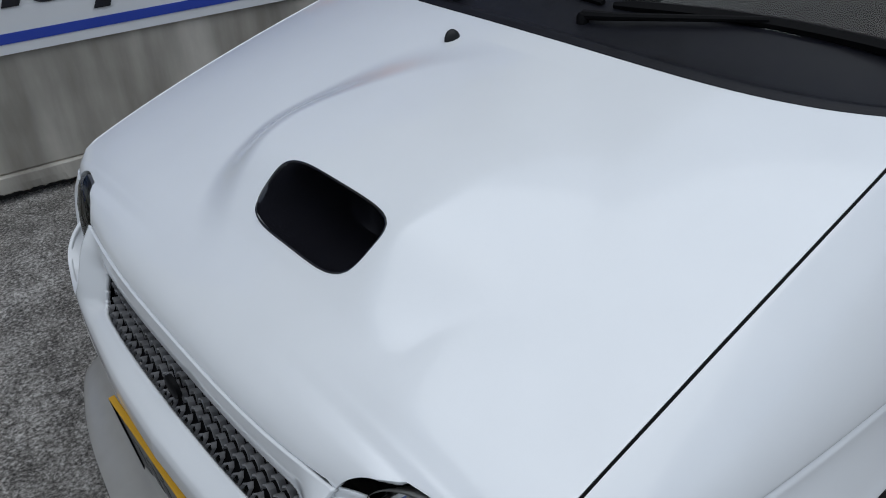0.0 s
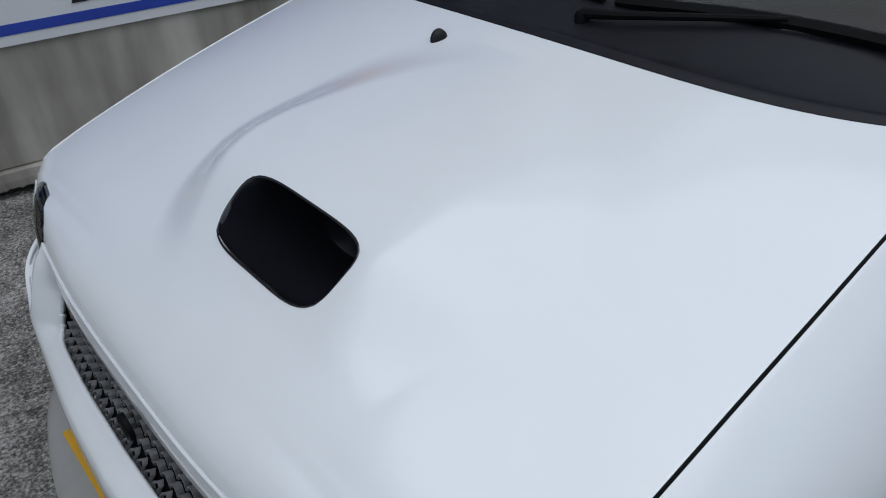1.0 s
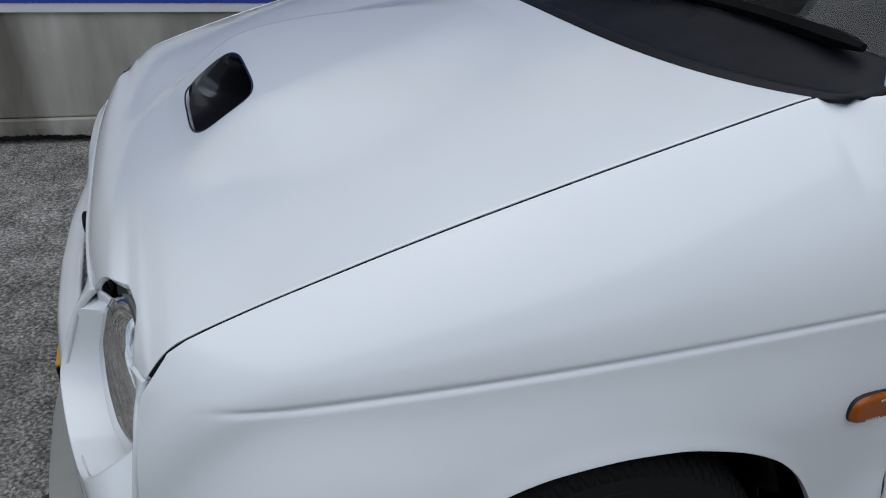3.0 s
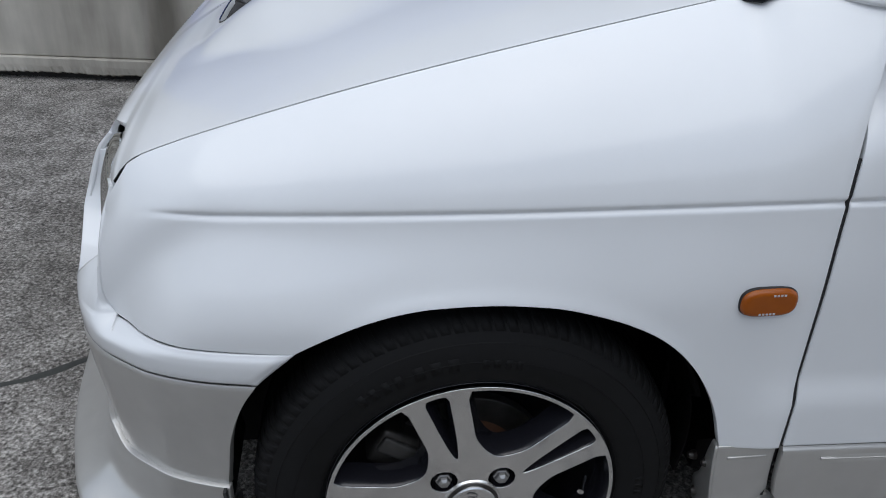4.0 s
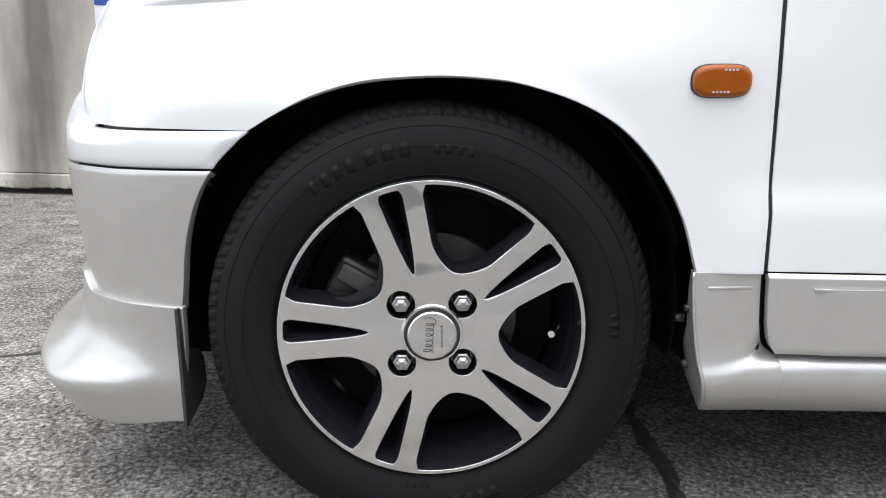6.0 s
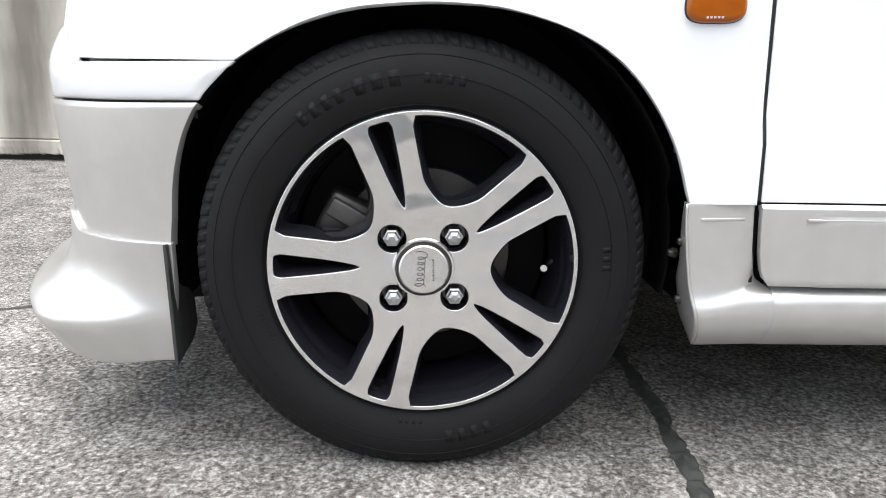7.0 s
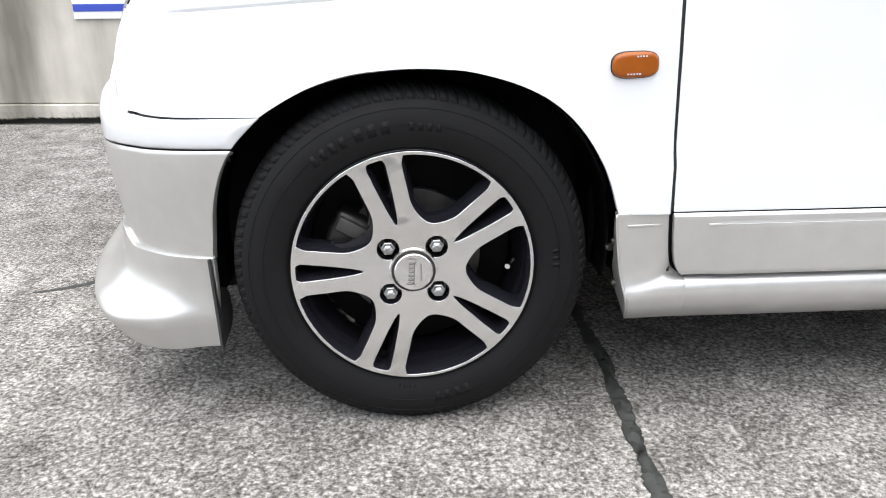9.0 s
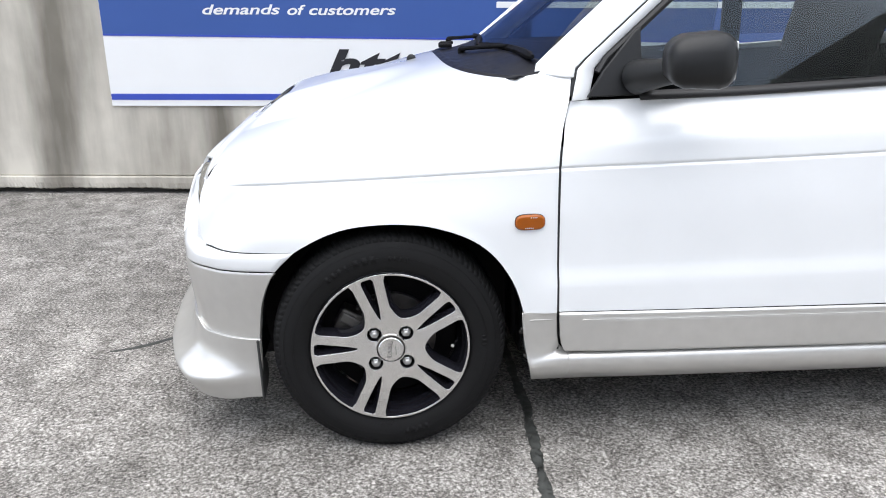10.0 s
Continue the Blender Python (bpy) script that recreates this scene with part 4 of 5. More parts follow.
on_plate("plate_panel", PLATEK, -0.003, 0.003, -0.178, 0.178, -0.082, 0.080, 0.002, "black plate with dull grey bars")
on_plate("plate_frame", PLATEY, -0.0055, 0.004, -0.180, 0.180, 0.080, 0.0845, 0.001, "yellow plate surround")
on_plate("plate_frame", BLACK, -0.0055, 0.004, -0.180, 0.180, -0.088, -0.082, 0.001)
for y0 in (-0.1835, 0.1775):
    on_plate("plate_frame", BLACK, -0.0055, 0.004, y0, y0 + 0.006, -0.088, 0.080, 0.001)
for y0, z0, z1 in ((-0.15, -0.055, 0.02), (-0.10, -0.055, 0.02), (-0.04, -0.055, 0.02), (0.02, -0.055, 0.02), (0.07, -0.055, 0.02), (0.12, -0.055, 0.02), (-0.06, 0.035, 0.065), (0.02, 0.035, 0.065)):
    on_plate("plate_bar", PLATEG, -0.0036, -0.0029, y0, y0 + 0.026, z0, z1)
on_plate("plate_bracket", BLACK, 0.0031, 0.04, -0.12, 0.12, -0.06, 0.06)

# ---- doors, sills, glass ----


def side_panel(name, us, vs, f, mat, parent, label="", mir=False, solid=0.010):
    bm = outward(sheet(us, vs, f))
    if mir:
        mirrored(bm)
    return part(name, bm, mat, parent, label, solid=solid, bevel=0.0012)


def glass_y(z):
    return 0.052 + (z - 0.80) * 0.30


def pillar_x(z):
    """The door's front edge above the belt."""
    return 0.405 + (z - 0.79) * 0.25 if z < 0.86 else 0.4225 + (z - 0.86) * 1.22


gap_x = smooth([(0.228, 0.412), (0.2325, 0.402), (0.238, 0.394), (0.248, 0.386), (0.262, 0.381), (0.28, 0.3785), (0.334, 0.3765), (0.536, 0.375), (0.661, 0.378), (0.731, 0.3875), (0.790, 0.405)])


def door_set(mir):
    door = new("door")
    door.parent = car
    flip = lambda bm: mirrored(bm) if mir else bm

    def skin(i, v):
        e = i / 70
        zb, zk, zt = 0.337 - 0.0228 * e, crease_z(0.38 + 0.86 * e), belt_z(0.4 + 0.84 * e)
        z = row_z(v, zb, zk, zt)
        x = gap_x(z) + (1.24 - gap_x(z)) * e
        y = side_y(x, z)
        if v > 1:
            y += (0.050 - y) * ease((v - 2.2) / 0.8) ** 1.5
        return Vector((x, y, z))

    vs = [0, 0.01] + steps(0.04, 0.94, 20) + [1.0, 1.1, 1.2, 1.28, 1.34, 1.4, 1.44, 1.47, 1.5, 1.53, 1.56, 1.6, 1.66, 1.72, 1.8, 1.9] + steps(2.0, 2.9, 11) + [2.94, 2.97, 2.985, 3.0]
    side_panel("door_skin", list(range(71)), vs, skin, WHITE, door, "white door skin with a pressed crease", mir)

    def low(i, v):
        e = i / 60
        z = 0.2385 - 0.0235 * e + 0.0965 * v
        r = 0.0 if i else 1.0
        x = gap_x(z) + 0.0005 + (1.24 - gap_x(z)) * e
        edge = min(1, (1 - v) / 0.06, v / 0.05) if 0.0 <= v <= 1 else 1
        return Vector((x, low_y(x) - 0.006 - 0.004 * ease(edge) - (0.003 * ease((x - 0.432) / 0.02) if v < 0.86 else 0.0), z))

    side_panel("door_lower_panel", list(range(61)), [0, 0.01, 0.02, 0.035, 0.05, 0.1, 0.2, 0.4, 0.6, 0.75, 0.82, 0.86, 0.88, 0.94, 0.955, 0.97, 0.985, 1.0], low, SILVER, door, "silver lower door panel", mir)
    bm = sheet(steps(0.428, 1.238, 30), [0, 1, 2, 3], lambda x, k: Vector((x, low_y(x) - 0.0095 - (0.0035 if k in (1, 2) else 0.0), 0.3145 - 0.0265 * (x - 0.43) + (0, 0.0008, 0.0027, 0.0035)[int(k)])))
    part("panel_groove", flip(bm), SILVER, door)
    # window: frame, belt seal, glass
    bm = sheet(steps(0, 1, 20), [0, 1], lambda u, v: Vector((0.555 + 0.685 * u + (0.0 if v < 1 else 0.0), 0.0405 + 0.012 * v, belt_z(0.4 + 0.84 * u) + 0.001 + 0.016 * v)))
    part("belt_seal", flip(bm), SEALR, door, "black rubber belt seal", solid=0.006)
    zs = steps(0.80, 1.28, 12)
    bm = sheet(zs, [0, 1], lambda z, v: Vector((max(0.54, pillar_x(z) + 0.05) + (1.235 - max(0.54, pillar_x(z) + 0.05)) * v, glass_y(z) + 0.012, z)))
    ob = part("window_glass", flip(bm), GLASS, door, "clear side window glass", flat=True, solid=0.004)
    ob.visible_shadow = False
    bm = sheet(steps(0.792, 1.30, 24), steps(0, 1, 6), lambda z, v: Vector((pillar_x(z) + 0.002 + (0.040 + 0.035 * ease((z - 0.80) / 0.05) * 0) * v, glass_y(z) - 0.006 + 0.014 * v**2, z)), flip=True)
    part("window_frame", flip(bm), WHITE, door, "white window frame", solid=0.012, bevel=0.002)
    bm = tube([(pillar_x(z) + 0.046 + 0.002, glass_y(z) + 0.004, z) for z in steps(0.845, 1.30, 16)], 0.0085, 8)
    part("window_seal", flip(bm), SEALR, door)
    bm = tube([(pillar_x(z) - 0.001, glass_y(z) + 0.002, z) for z in steps(0.80, 1.30, 20)], 0.0045, 8)
    part("pillar_seal", flip(bm), SEALR, door)
    # triangular sail panel that carries the mirror
    bm = plate_shape([[(0.440, 0.797), (0.560, 0.799), (0.560, 0.935), (0.548, 0.930), (0.475, 0.850)]], 0.012, 0.003)
    for w in bm.verts:
        w.co.y += glass_y(w.co.z) - 0.010
    part("sail_panel", flip(bm), TRIM, door, "dark grey mirror sail panel")
    return door


for mir in (False, True):
    door_set(mir)

    def sill_y(x, z):
        prof = smooth([(0.150, 0.008), (0.156, 0.002), (0.165, -0.008), (0.185, -0.022), (0.205, -0.027), (0.218, -0.024), (0.228, -0.012), (0.233, 0.004)])
        return low_y(x) + 0.014 + prof(z)

    def front_sill(u, v):
        x = 0.297 + 0.026 * (1 - v) ** 1.6 + ((gap_x(0.152 + 0.184 * v) - 0.0045 if 0.152 + 0.184 * v > 0.232 else 0.401) - 0.297 - 0.026 * (1 - v) ** 1.6) * u
        z = 0.157 + 0.179 * v
        k = ease((z - 0.200 - 0.034 * ease((x - 0.315) / 0.085)) / 0.045)
        y = sill_y(x, min(z - 0.006, 0.218 + 0.015 * ease((x - 0.315) / 0.085))) * (1 - k) + (low_y(x) - 0.0015) * k
        return Vector((x, y, z))

    root = new("side_skirt")
    root.parent = car
    side_panel("skirt_front", steps(0, 1, 12), steps(0, 1, 36), front_sill, SILVER, root, "silver skirt behind the wheel", mir)
    side_panel("skirt_run", steps(0.40, 1.95, 40), [0, 0.1, 0.2, 0.3, 0.4, 0.5, 0.6, 0.7, 0.8, 0.88, 0.94, 1.0], lambda x, v: Vector((x, sill_y(x, 0.150 + 0.083 * v), 0.150 + 0.083 * v - 0.026 * (x - 0.4) + 0.006)), SILVER, root, "silver sill skirt", mir)
    bm = box(0.312, 0.362, -0.0125, -0.006, 0.3150, 0.3185, 0.001)
    part("skirt_groove", mirrored(bm) if mir else bm, SILVER, root)
    for y, z in ((0.014, 0.286), (0.042, 0.206), (0.052, 0.262)):
        bm = lathe([(0, -0.005), (0.004, -0.004), (0.0055, 0), (0.0065, 0.001), (0.0065, 0.006)], 12)
        for w in bm.verts:
            w.co = Vector((0.2965 + 0.026 * ((0.336 - z) / 0.179) ** 1.6 + w.co.y, y + w.co.x, z + w.co.z))
        part("screw", mirrored(bm) if mir else bm, STEEL, root)
    deep = smooth([(0.0, 0.045), (0.08, 0.064), (0.2, 0.074), (0.35, 0.064), (0.6, 0.034), (0.85, 0.022), (1.0, 0.014)])
    bm = sheet(steps(0, 1, 8), steps(0, 1, 24), lambda u, v: Vector((0.2975 + 0.026 * (1 - v) ** 1.6 + 0.003 * u, front_sill(0, v).y + 0.001 + deep(v) * u, 0.158 + 0.177 * v + 0.016 * u * (1 - v) ** 3)))
    part("skirt_return", mirrored(bm) if mir else bm, SILVER, root, solid=0.003)
    side_panel("rear_quarter", steps(1.246, 2.75, 40), steps(0, 1, 24), lambda x, v: Vector((x, side_y(x, 0.25 + (belt_z(x) - 0.25) * v), 0.25 + (belt_z(x) - 0.25) * v)), WHITE, car, "white rear quarter panel", mir)
    # A-pillar
    bm = sheet(steps(0.838, 1.33, 24), steps(0, 1, 8), lambda z, v: Vector((pillar_x(z) - 0.004 - 0.075 * v, glass_y(z) - 0.005 + 0.055 * v**1.6, z + 0.006 * v)))
    part("a_pillar", mirrored(bm) if mir else bm, WHITE, car, "white windscreen pillar", solid=0.02, bevel=0.003)
    bm = box(1.25, 1.31, glass_y(1.0) - 0.01, glass_y(1.0) + 0.04, 0.79, 1.32, 0.01)
    part("b_pillar", mirrored(bm) if mir else bm, BLACK, car)
    bm = sheet(steps(0, 1, 6), [0, 1], lambda u, v: Vector((1.32 + 1.2 * u, glass_y(0.82 + 0.46 * v) + 0.01, 0.85 + 0.43 * v)))
    ob = part("rear_side_glass", mirrored(bm) if mir else bm, GLASS, car, flat=True, solid=0.004)
    ob.visible_shadow = False

# roof, tail, floor
bm = sheet(steps(0.0, 1, 20), steps(-1, 1, 16), lambda u, w: Vector((0.93 + 1.75 * u, YC + 0.50 * w, 1.335 + 0.03 * (1 - w * w) + 0.02 * math.sin(math.pi * min(1, u * 1.1)))))
part("roof", bm, WHITE, car, "white roof panel", solid=0.01)
bm = sheet(steps(0.25, 1.33, 16), steps(-1, 1, 12), lambda z, w: Vector((2.76 - 0.10 * ease((z - 0.8) / 0.6) - 0.03 * w * w, YC + (0.64 - 0.14 * ease((z - 0.8) / 0.5)) * w, z)), flip=True)
part("tailgate", bm, WHITE, car, "white tailgate", solid=0.01)
part("floor_pan", box(0.35, 2.72, 0.12, 1.25, 0.165, 0.22), BLACK, car, flat=True)
part("engine_bay", box(-0.36, 0.30, 0.26, 1.11, 0.15, 0.62), BLACK, car, flat=True)
part("bulkhead", box(0.30, 0.335, 0.16, 1.21, 0.2, 0.80), BLACK, car, flat=True)

# windscreen, cowl, wipers
base_x = lambda y: 0.292 + 0.080 * ((y - YC) / 0.58) ** 2
bm = sheet(steps(-1, 1, 24), steps(0, 1, 10), lambda w, v: Vector((base_x(YC + w * (0.575 - 0.11 * v)) + 0.63 * v, YC + w * (0.575 - 0.11 * v), 0.862 + 0.012 * (1 - w * w) + 0.475 * v)), flip=True)
ws = part("windscreen", bm, SCREEN, car, "clear raked windscreen")
ws.visible_shadow = False


def cowl_pt(w, v):
    y = YC + w * (0.556 + 0.02 * v)
    xr, xw = rear_x(y) + 0.002, base_x(y) + 0.010
    zr, zw = hood_z(rear_x(y), y) - 0.004, 0.864 + 0.012 * (1 - w * w)
    return Vector((xr + (xw - xr) * v, y, zr + (zw - zr) * v - 0.006 * math.sin(v * math.pi) + 0.004 * math.exp(-((v - 0.1) / 0.06) ** 2)))


bm = sheet(steps(-1, 1, 60), steps(0, 0.2, 8) + steps(0.25, 1, 10), cowl_pt)
cowl = part("cowl_panel", bm, COWL, car, "weathered dark grey cowl panel below the windscreen", solid=0.004)
for k in range(22):
    y = 0.86 + 0.0085 * k
    xr = rear_x(y)
    bm = box(xr + 0.022, xr + 0.062, y, y + 0.0035, 0.858, 0.868, 0.0008)
    part("vent_slat", bm, BLACK, cowl)


def wiper(y0, y1, pivot):
    root = new("wiper")
    root.parent = car
    n = 14
    line = [(base_x(y) - 0.012 + 0.03 * math.sin(math.pi * i / n), y, 0.876 + 0.006 * math.sin(math.pi * i / n)) for i, y in enumerate(steps(y0, y1, n))]
    part("blade", tube(line, [0.005] + [0.010] * (n - 1) + [0.005], 6), BLACK, root, "black rubber wiper blade")
    mid = line[n // 2]
    px, py = pivot
    part("arm", tube([(px, py, 0.868), (px + 0.01, py + 0.05 * (1 if mid[1] > py else -1), 0.873), (mid[0] - 0.005, mid[1], mid[2] + 0.006)], [0.008, 0.006, 0.004], 8), BLACK, root, "black wiper arm")
    bm = lathe([(0, -0.008), (0.007, -0.006), (0.010, 0), (0.010, 0.02)], 20)
    for w in bm.verts:
        w.co = Vector((px + w.co.x, py + w.co.z, 0.866 - w.co.y))
    part("pivot_cap", bm, BLACK, root)


wiper(0.155, 0.60, (0.235, 0.62))
wiper(0.62, 1.16, (0.250, 1.18))

# dashboard, seats, wheel
part("dashboard", box(0.345, 0.76, 0.11, 1.26, 0.60, 0.862, 0.03), INTERIOR, car, "dark dashboard")
for y in (0.36, 1.01):
    seat = new("front_seat")
    seat.parent = car
    part("seat_cushion", box(0.95, 1.40, y - 0.23, y + 0.23, 0.38, 0.52, 0.05), INTERIOR, seat)
    bm = box(-0.06, 0.06, -0.22, 0.22, 0, 0.56, 0.045)
    bm.transform(pose(1.44, y, 0.46, 0, 14, 0))
    part("seat_back", bm, INTERIOR, seat)
    bm = box(-0.045, 0.045, -0.12, 0.12, 0, 0.17, 0.035)
    bm.transform(pose(1.59, y, 1.04, 0, 10, 0))
    part("head_restraint", bm, INTERIOR, seat)
for mir in (False, True):
    bm = box(0.42, 2.6, 0.090, 0.102, 0.25, 0.80 if mir else 0.815)
    part("door_card", mirrored(bm) if mir else bm, INTERIOR, car, "dark inner door trim", flat=True)
part("headlining", box(0.95, 2.6, 0.22, 1.15, 1.31, 1.325), INTERIOR, car, flat=True)
part("rear_bench", box(1.95, 2.6, 0.14, 1.23, 0.4, 0.9, 0.06), INTERIOR, car)

# door mirror
mirror_ob = new("door_mirror")
mirror_ob.parent = car
bm = box(-0.068, 0.068, -0.085, 0.060, -0.053, 0.053, 0.034)
for w in bm.verts:
    k = 1 - 0.22 * ease((-w.co.x) / 0.08)
    w.co.z *= k
    w.co.y *= 1 - 0.10 * ease((w.co.z) / 0.05)
    w.co.x += 0.02 * (w.co.y / 0.08)
bm.transform(Matrix.Translation((0.620, -0.085, 0.879)))
part("mirror_shell", bm, TRIM, mirror_ob, "dark grey plastic mirror shell", bevel=0.004)
bm = tube([(0.545, 0.05, 0.835), (0.555, 0.02, 0.842), (0.575, -0.02, 0.850), (0.60, -0.05, 0.86)], [0.036, 0.034, 0.028, 0.028], 16)
part("mirror_stalk", bm, TRIM, mirror_ob)
bm = box(0.664, 0.668, -0.150, -0.045, 0.845, 0.915, 0.002)
part("mirror_glass", bm, MIRROR, mirror_ob, "mirror glass")

# side repeater
rep = new("side_indicator")
rep.parent = car
pill = []
for k in range(48):
    a = 2 * math.pi * k / 48
    pill.append((0.310 + 0.0320 * math.copysign(abs(math.cos(a)) ** 0.55, math.cos(a)), 0.5455 + 0.0172 * math.copysign(abs(math.sin(a)) ** 0.75, math.sin(a))))
bm = plate_shape([pill], 0.016, 0.006, 4)
for w in bm.verts:
    w.co.y += side_y(0.310, 0.5455) - 0.008
part("amber_lens", bm, AMBER, rep, "amber ribbed lens")
rim = [(0.310 + (x - 0.310) * 1.03, 0.5455 + (z - 0.5455) * 1.05) for x, z in pill]
bm = plate_shape([rim], 0.006, 0.001)
for w in bm.verts:
    w.co.y += side_y(0.310, 0.5455) - 0.002
part("lens_gasket", bm, SEALR, rep)
for k, (z, x0, n) in enumerate(((0.5570, 0.310, 4), (0.5340, 0.298, 5))):
    for i in range(n):
        bm = box(x0 + i * 0.004, x0 + i * 0.004 + 0.0022, 0, 0.001, z - 0.0010, z + 0.0010)
        for w in bm.verts:
            w.co.y += side_y(0.310, 0.5455) - 0.0088
        part("lettering_bar", bm, PALE, rep, flat=True)

# wheels
def wheel():
    root = new("wheel")
    prof = [(0.172, 0.022), (0.180, 0.012), (0.190, 0.006), (0.205, 0.001), (0.222, 0.001), (0.238, 0.006), (0.250, 0.014), (0.258, 0.022), (0.2625, 0.034), (0.2645, 0.06), (0.265, 0.09), (0.2645, 0.12), (0.2625, 0.146), (0.258, 0.158), (0.238, 0.174), (0.21, 0.178), (0.18, 0.165), (0.172, 0.155)]
    bm = lathe(prof, 200)
    for w in bm.verts:
        w.co.z = max(w.co.z, -0.2612)
    tyre = part("tyre", bm, RUBBER, root, "black rubber tyre with moulded sidewall")
    # shoulder tread blocks
    bm = bmesh.new()
    for k in range(104):
        a0, a1 = 2 * math.pi * k / 104, 2 * math.pi * (k + 0.74) / 104
        loops = []
        for q, (r, y) in enumerate(((0.2488, 0.0128), (0.2574, 0.0200), (0.2627, 0.0315), (0.2652, 0.05), (0.2656, 0.075))):
            lean = 0.9 * 2 * math.pi / 104 * q / 4
            loops.append([bm.verts.new((r * math.cos(a + lean), y, max(-0.2618, r * math.sin(a + lean)))) for a in steps(a0, a1, 3)])
        for p, q in zip(loops[:-1], loops[1:]):
            for i in range(3):
                bm.faces.new((p[i], p[i + 1], q[i + 1], q[i]))
    bmesh.ops.recalc_face_normals(bm, faces=bm.faces[:])
    part("shoulder_tread", bm, RUBBER, root, "tread blocks on the shoulder", solid=0.0009)["kind"] = "stuff"
    for r, w in ((0.184, 0.0012), (0.238, 0.0010), (0.2165, 0.0006)):
        yy = smooth([(p[0], p[1]) for p in prof[:8]])(r)
        bm = lathe([(r - w, yy + 0.0005), (r, yy - 0.0008), (r + w, yy + 0.0005)], 120)
        for v in bm.verts:
            v.co.z = max(v.co.z, -0.2612)
        part("sidewall_rib", bm, RUBBER, root)
    # moulded sidewall marks, as plain raised bars
    def sidewall_bars(a0, count, pitch, r0, r1, width):
        yf = smooth([(p[0], p[1]) for p in prof[:8]])
        for i in range(count):
            a = radians(a0 - pitch * i)
            bm = bmesh.new()
            quad = []
            for r in (r0, (r0 + r1) / 2, r1):
                quad.append([bm.verts.new((r * math.cos(a + t), yf(r) - 0.0001, r * math.sin(a + t))) for t in (-width / r0 / 2, width / r0 / 2)])
            for p, q in zip(quad[:-1], quad[1:]):
                bm.faces.new((p[0], p[1], q[1], q[0]))
            bmesh.ops.recalc_face_normals(bm, faces=bm.faces[:])
            part("moulded_bar", bm, RUBBER, root, solid=0.0003)

    sidewall_bars(127, 4, 4.2, 0.206, 0.222, 0.009)
    sidewall_bars(108, 3, 5.2, 0.206, 0.224, 0.012)
    sidewall_bars(88, 4, 3.4, 0.208, 0.219, 0.007)
    sidewall_bars(-70, 4, 4.2, 0.206, 0.222, 0.009)
    sidewall_bars(-92, 4, 2.4, 0.190, 0.196, 0.003)
    sidewall_bars(5, 3, 3.0, 0.206, 0.216, 0.006)
    sidewall_bars(205, 9, 1.6, 0.192, 0.196, 0.002)
    bm = lathe([(0.1795, 0.012), (0.1785, 0.019), (0.174, 0.022), (0.168, 0.03), (0.160, 0.06), (0.155, 0.15)], 120)
    part("rim_barrel", bm, GLOSSBLACK, root, "gloss black rim barrel", solid=0.002)
    ring = lambda r, n=120: [(r * math.cos(2 * math.pi * k / n), r * math.sin(2 * math.pi * k / n)) for k in range(n)]
    loops = [ring(0.1782)]
    off = lambda r: 0.027 + 0.0095 * (r - 0.08) / 0.09
    for k in range(5):
        mid = radians(34 + 72 * k + 36)
        half = []
        for i in range(25):
            r = 0.077 + (0.1730 - 0.077) * (i / 24) ** 1.5
            a = radians(36) - math.asin(off(r) / r)
            if r < 0.108:
                a *= max(0, 1 - ((0.108 - r) / 0.031) ** 2) ** 0.5
            if i >= 23:
                a -= radians(0.8) * (i - 22)
            half.append((r, a))
        top = [(0.1733, a) for a in steps(half[-1][1], -half[-1][1], 14)][1:-1]
        path = half + top + [(r, -a) for r, a in half[::-1]]
        loops.append([(r * math.cos(mid + a), r * math.sin(mid + a)) for r, a in path[:-1]])
        c = radians(34 + 72 * k)
        path = []
        for i in range(21):
            r = 0.073 + (0.1700 - 0.073) * (i / 20) ** 1.3
            w = 0.0145 * ((r - 0.073) / 0.097) ** 0.62
            path.append((r, w - (0.003 if i == 20 else 0)))
        path = path + [(0.1710, 0.008), (0.1713, 0), (0.1710, -0.008)] + [(r, -w) for r, w in path[:0:-1]]
        loops.append([(r * math.cos(c) - w * math.sin(c), r * math.sin(c) + w * math.cos(c)) for r, w in path])
    for a in (45, 135, 225, 315):
        cx, cz = 0.05 * math.cos(radians(a)), 0.05 * math.sin(radians(a))
        loops.append([(cx + 0.0165 * math.cos(t), cz + 0.0165 * math.sin(t)) for t in steps(0, 2 * math.pi, 32)[:-1]])

    def dish(bm, d):
        for w in bm.verts:
            w.co.y += d + 0.004

    bm = plate_shape(loops, 0.004)
    dish(bm, 0.0)
    part("spoke_face", bm, ALLOY, root, "machined silver twin-spoke face", flat=False)
    # gloss black flanks of the spokes, drawn in towards the back of every window
    for k, loop in enumerate(loops[1:11]):
        pts = [Vector((x, 0, z)) for x, z in loop]
        n = len(pts)
        mid = sum(pts, Vector()) / n
        bm = bmesh.new()
        prev = None
        for depth, inset in ((0.0045, -0.0004), (0.0070, 0.0008), (0.014, 0.0036), (0.026, 0.0068), (0.036, 0.0078)):
            ring_v = []
            for q in range(n):
                d = pts[(q + 1) % n] - pts[q - 1]
                side = Vector((-d.z, 0, d.x)).normalized()
                if side.dot(mid - pts[q]) < 0:
                    side = -side
                p = pts[q] + side * min(inset, 0.6 * (mid - pts[q]).length)
                ring_v.append(bm.verts.new((p.x, depth + 0.0005, p.z)))
            if prev:
                for q in range(n):
                    bm.faces.new((prev[q], prev[(q + 1) % n], ring_v[(q + 1) % n], ring_v[q]))
            prev = ring_v
        bmesh.ops.recalc_face_normals(bm, faces=bm.faces[:])
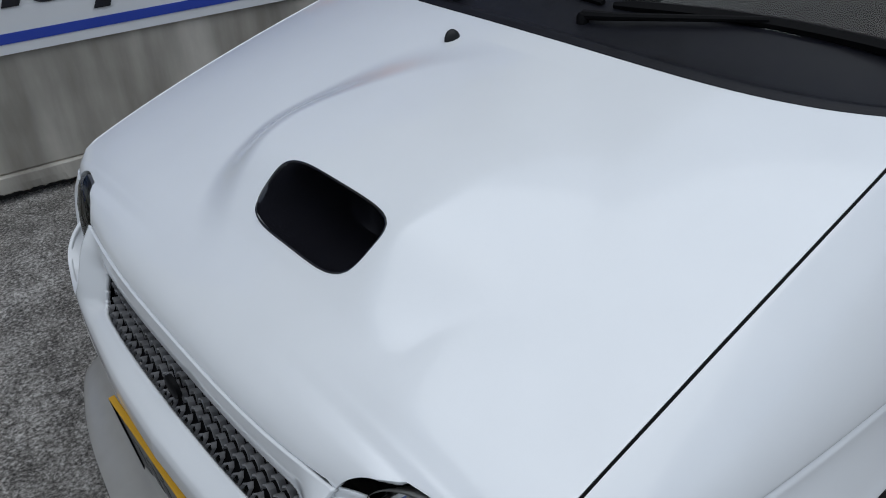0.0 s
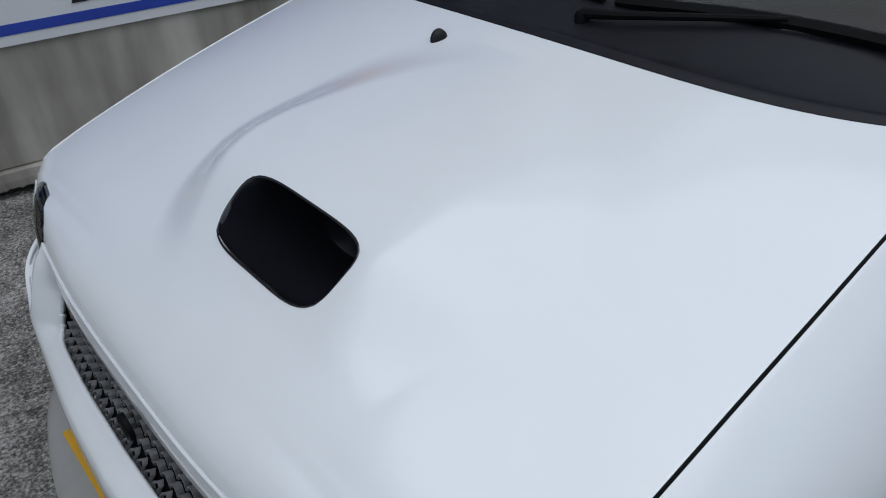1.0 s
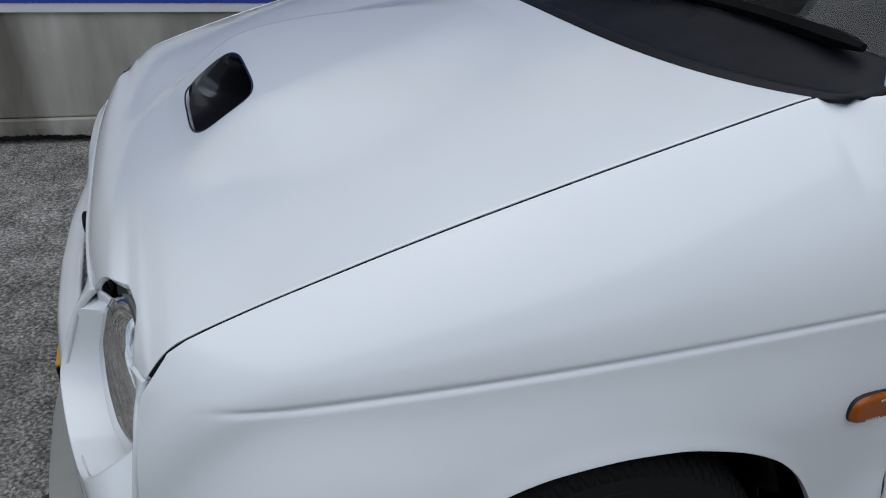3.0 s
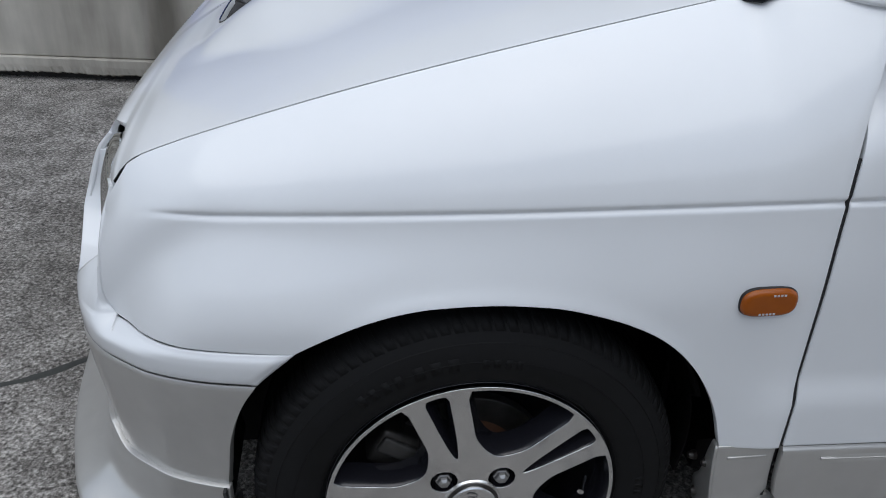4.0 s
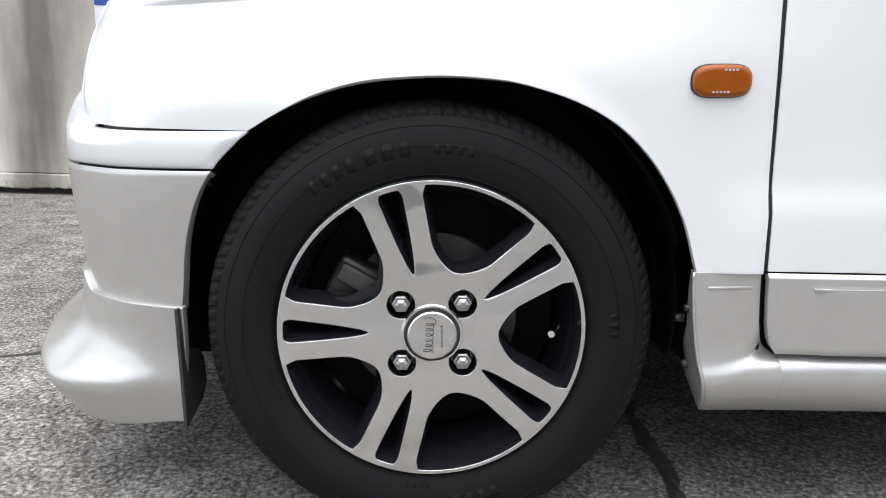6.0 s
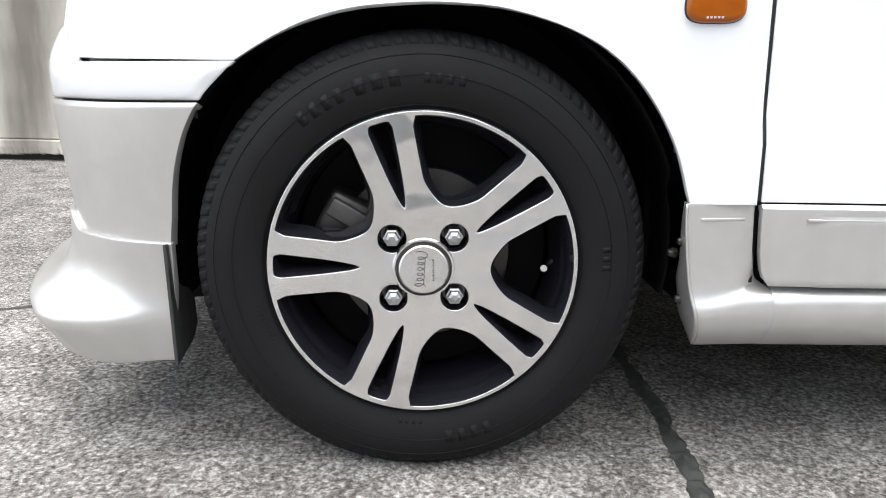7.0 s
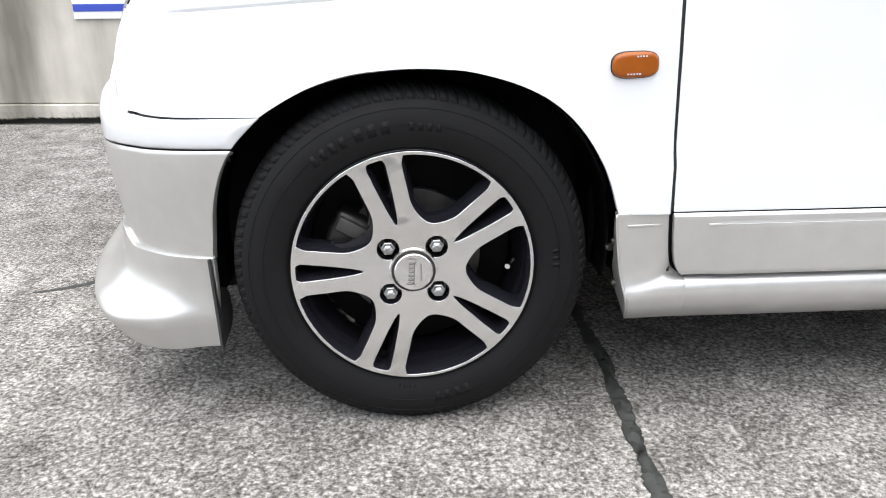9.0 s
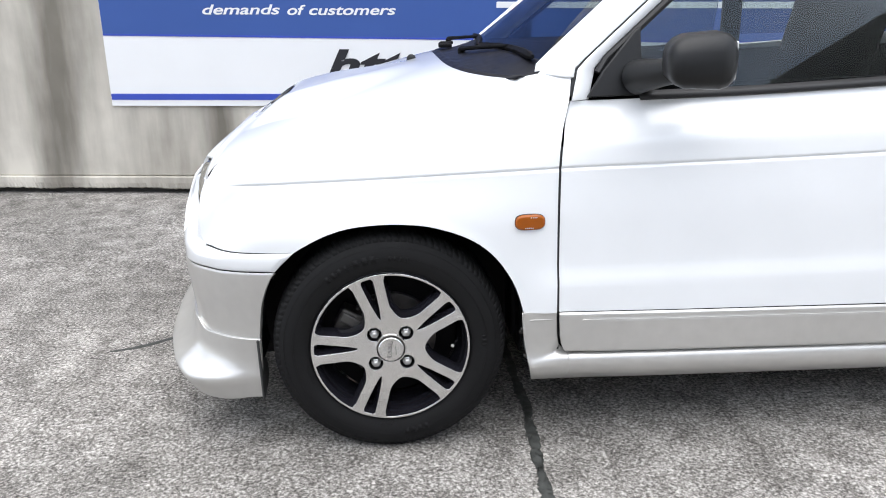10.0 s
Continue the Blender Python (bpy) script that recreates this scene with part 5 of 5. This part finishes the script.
        part("spoke_flank", bm, GLOSSBLACK, root, "gloss black spoke flanks")
    bm = lathe([(0, -0.0035), (0.020, -0.0033), (0.0270, -0.0026), (0.0284, -0.0012), (0.0284, 0.008)], 64)
    cap = part("centre_cap", bm, ALLOY, root, "silver centre cap with dark script mark")
    bm = lathe([(0.0284, 0.0030), (0.0312, 0.0030), (0.0312, 0.010), (0.0284, 0.010)], 64, True)
    part("cap_groove", bm, STEEL, root)
    bm = lathe([(0.0312, 0.0042), (0.0325, 0.0015), (0.0345, 0.0015), (0.036, 0.0042)], 64)
    part("cap_collar", bm, ALLOY, root, "raised hub collar")
    # a running script up the cap, and a short line of small print beside it
    pts = []
    for k in range(120):
        u = k / 119
        swing = 0.0042 if 0.12 < u < 0.9 else 0.0062
        pts.append((-0.0045 + swing * math.cos(2 * math.pi * 6.5 * u) + 0.003 * u, -0.0036, -0.0205 + 0.041 * u + 0.0030 * math.sin(2 * math.pi * 6.5 * u)))
    part("script_mark", tube(pts, 0.00045, 5), INK, root)
    for k in range(9):
        z = -0.013 + 0.003 * k
        part("script_mark", box(0.0095 + 0.0008 * (k % 2), 0.0122, -0.0036, -0.0025, z, z + 0.0011), INK, root, flat=True)
    for a in (45, 135, 225, 315):
        bm = lathe([(0, -0.004), (0.004, -0.0035), (0.0075, -0.001), (0.0085, 0.003), (0.0105, 0.004), (0.0105, 0.03)], 6)
        bmesh.ops.translate(bm, verts=bm.verts[:], vec=(0.05 * math.cos(radians(a)), 0.003, 0.05 * math.sin(radians(a))))
        part("wheel_nut", bm, NUT, root, flat=True)
        bm = lathe([(0.0166, 0.005), (0.0160, 0.012), (0.0135, 0.026), (0.0, 0.026)], 32)
        bmesh.ops.translate(bm, verts=bm.verts[:], vec=(0.05 * math.cos(radians(a)), 0.0, 0.05 * math.sin(radians(a))))
        part("nut_pocket", bm, GLOSSBLACK, root)
    bm = lathe([(0.02, 0.07), (0.105, 0.07), (0.106, 0.071), (0.106, 0.085), (0.02, 0.085)], 64, True)
    part("brake_disc", bm, STEEL, root, "dull steel brake disc")
    bm = lathe([(0.0, 0.1), (0.155, 0.1), (0.155, 0.11), (0, 0.11)], 48)
    part("backing_plate", bm, BLACK, root)
    bm = lathe([(0.0, 0.055), (0.05, 0.055), (0.068, 0.062), (0.072, 0.07)], 48)
    part("disc_hub", bm, RUST, root, "rusty disc hub")
    bm = box(-0.028, 0.028, 0.045, 0.095, 0.072, 0.132, 0.008)
    bm.transform(pose(0, 0, 0, 0, -62, 0))
    part("brake_caliper", bm, STEEL, root, "dull grey brake caliper")
    bm = box(-0.012, 0.012, 0.040, 0.070, 0.075, 0.128, 0.004)
    bm.transform(pose(0, 0, 0, 0, -58, 0))
    part("caliper_bridge", bm, material("cast_grey_metal", (0.10, 0.097, 0.093), 0.5, 0.6, 0, 0.2, 60), root)
    part("valve_stem", tube([(0.150, 0.030, -0.002), (0.144, 0.020, -0.003), (0.139, 0.008, -0.004)], [0.004, 0.0035, 0.0042], 10), CHROME, root, "metal valve stem")
    return root


w1 = wheel()
w1.matrix_basis = pose(0, 0, 0.262)
tagged(w1, "silver and black twin-spoke alloy wheel with black tyre")
w1.parent = car
w2 = copy_thing(w1, pose(2.335, 0, 0.205))
w3 = copy_thing(w1, pose(0, 2 * YC, 0.262, 0, 0, 180))
w4 = copy_thing(w1, pose(2.335, 2 * YC, 0.205, 0, 0, 180))
# dark wheel-arch liner
arcs = [(0.31 * math.cos(a), 0.262 + 0.31 * math.sin(a)) for a in steps(radians(-12), radians(192), 40)]
bm = sheet(arcs, [0.052, 0.08, 0.12, 0.24], lambda p, y: Vector((p[0], y + (0.036 if p[0] > 0.2 and p[1] < 0.36 and y < 0.1 else 0.0), p[1])))
part("arch_liner", bm, BLACK, car, "black wheel-arch liner", solid=0.004)
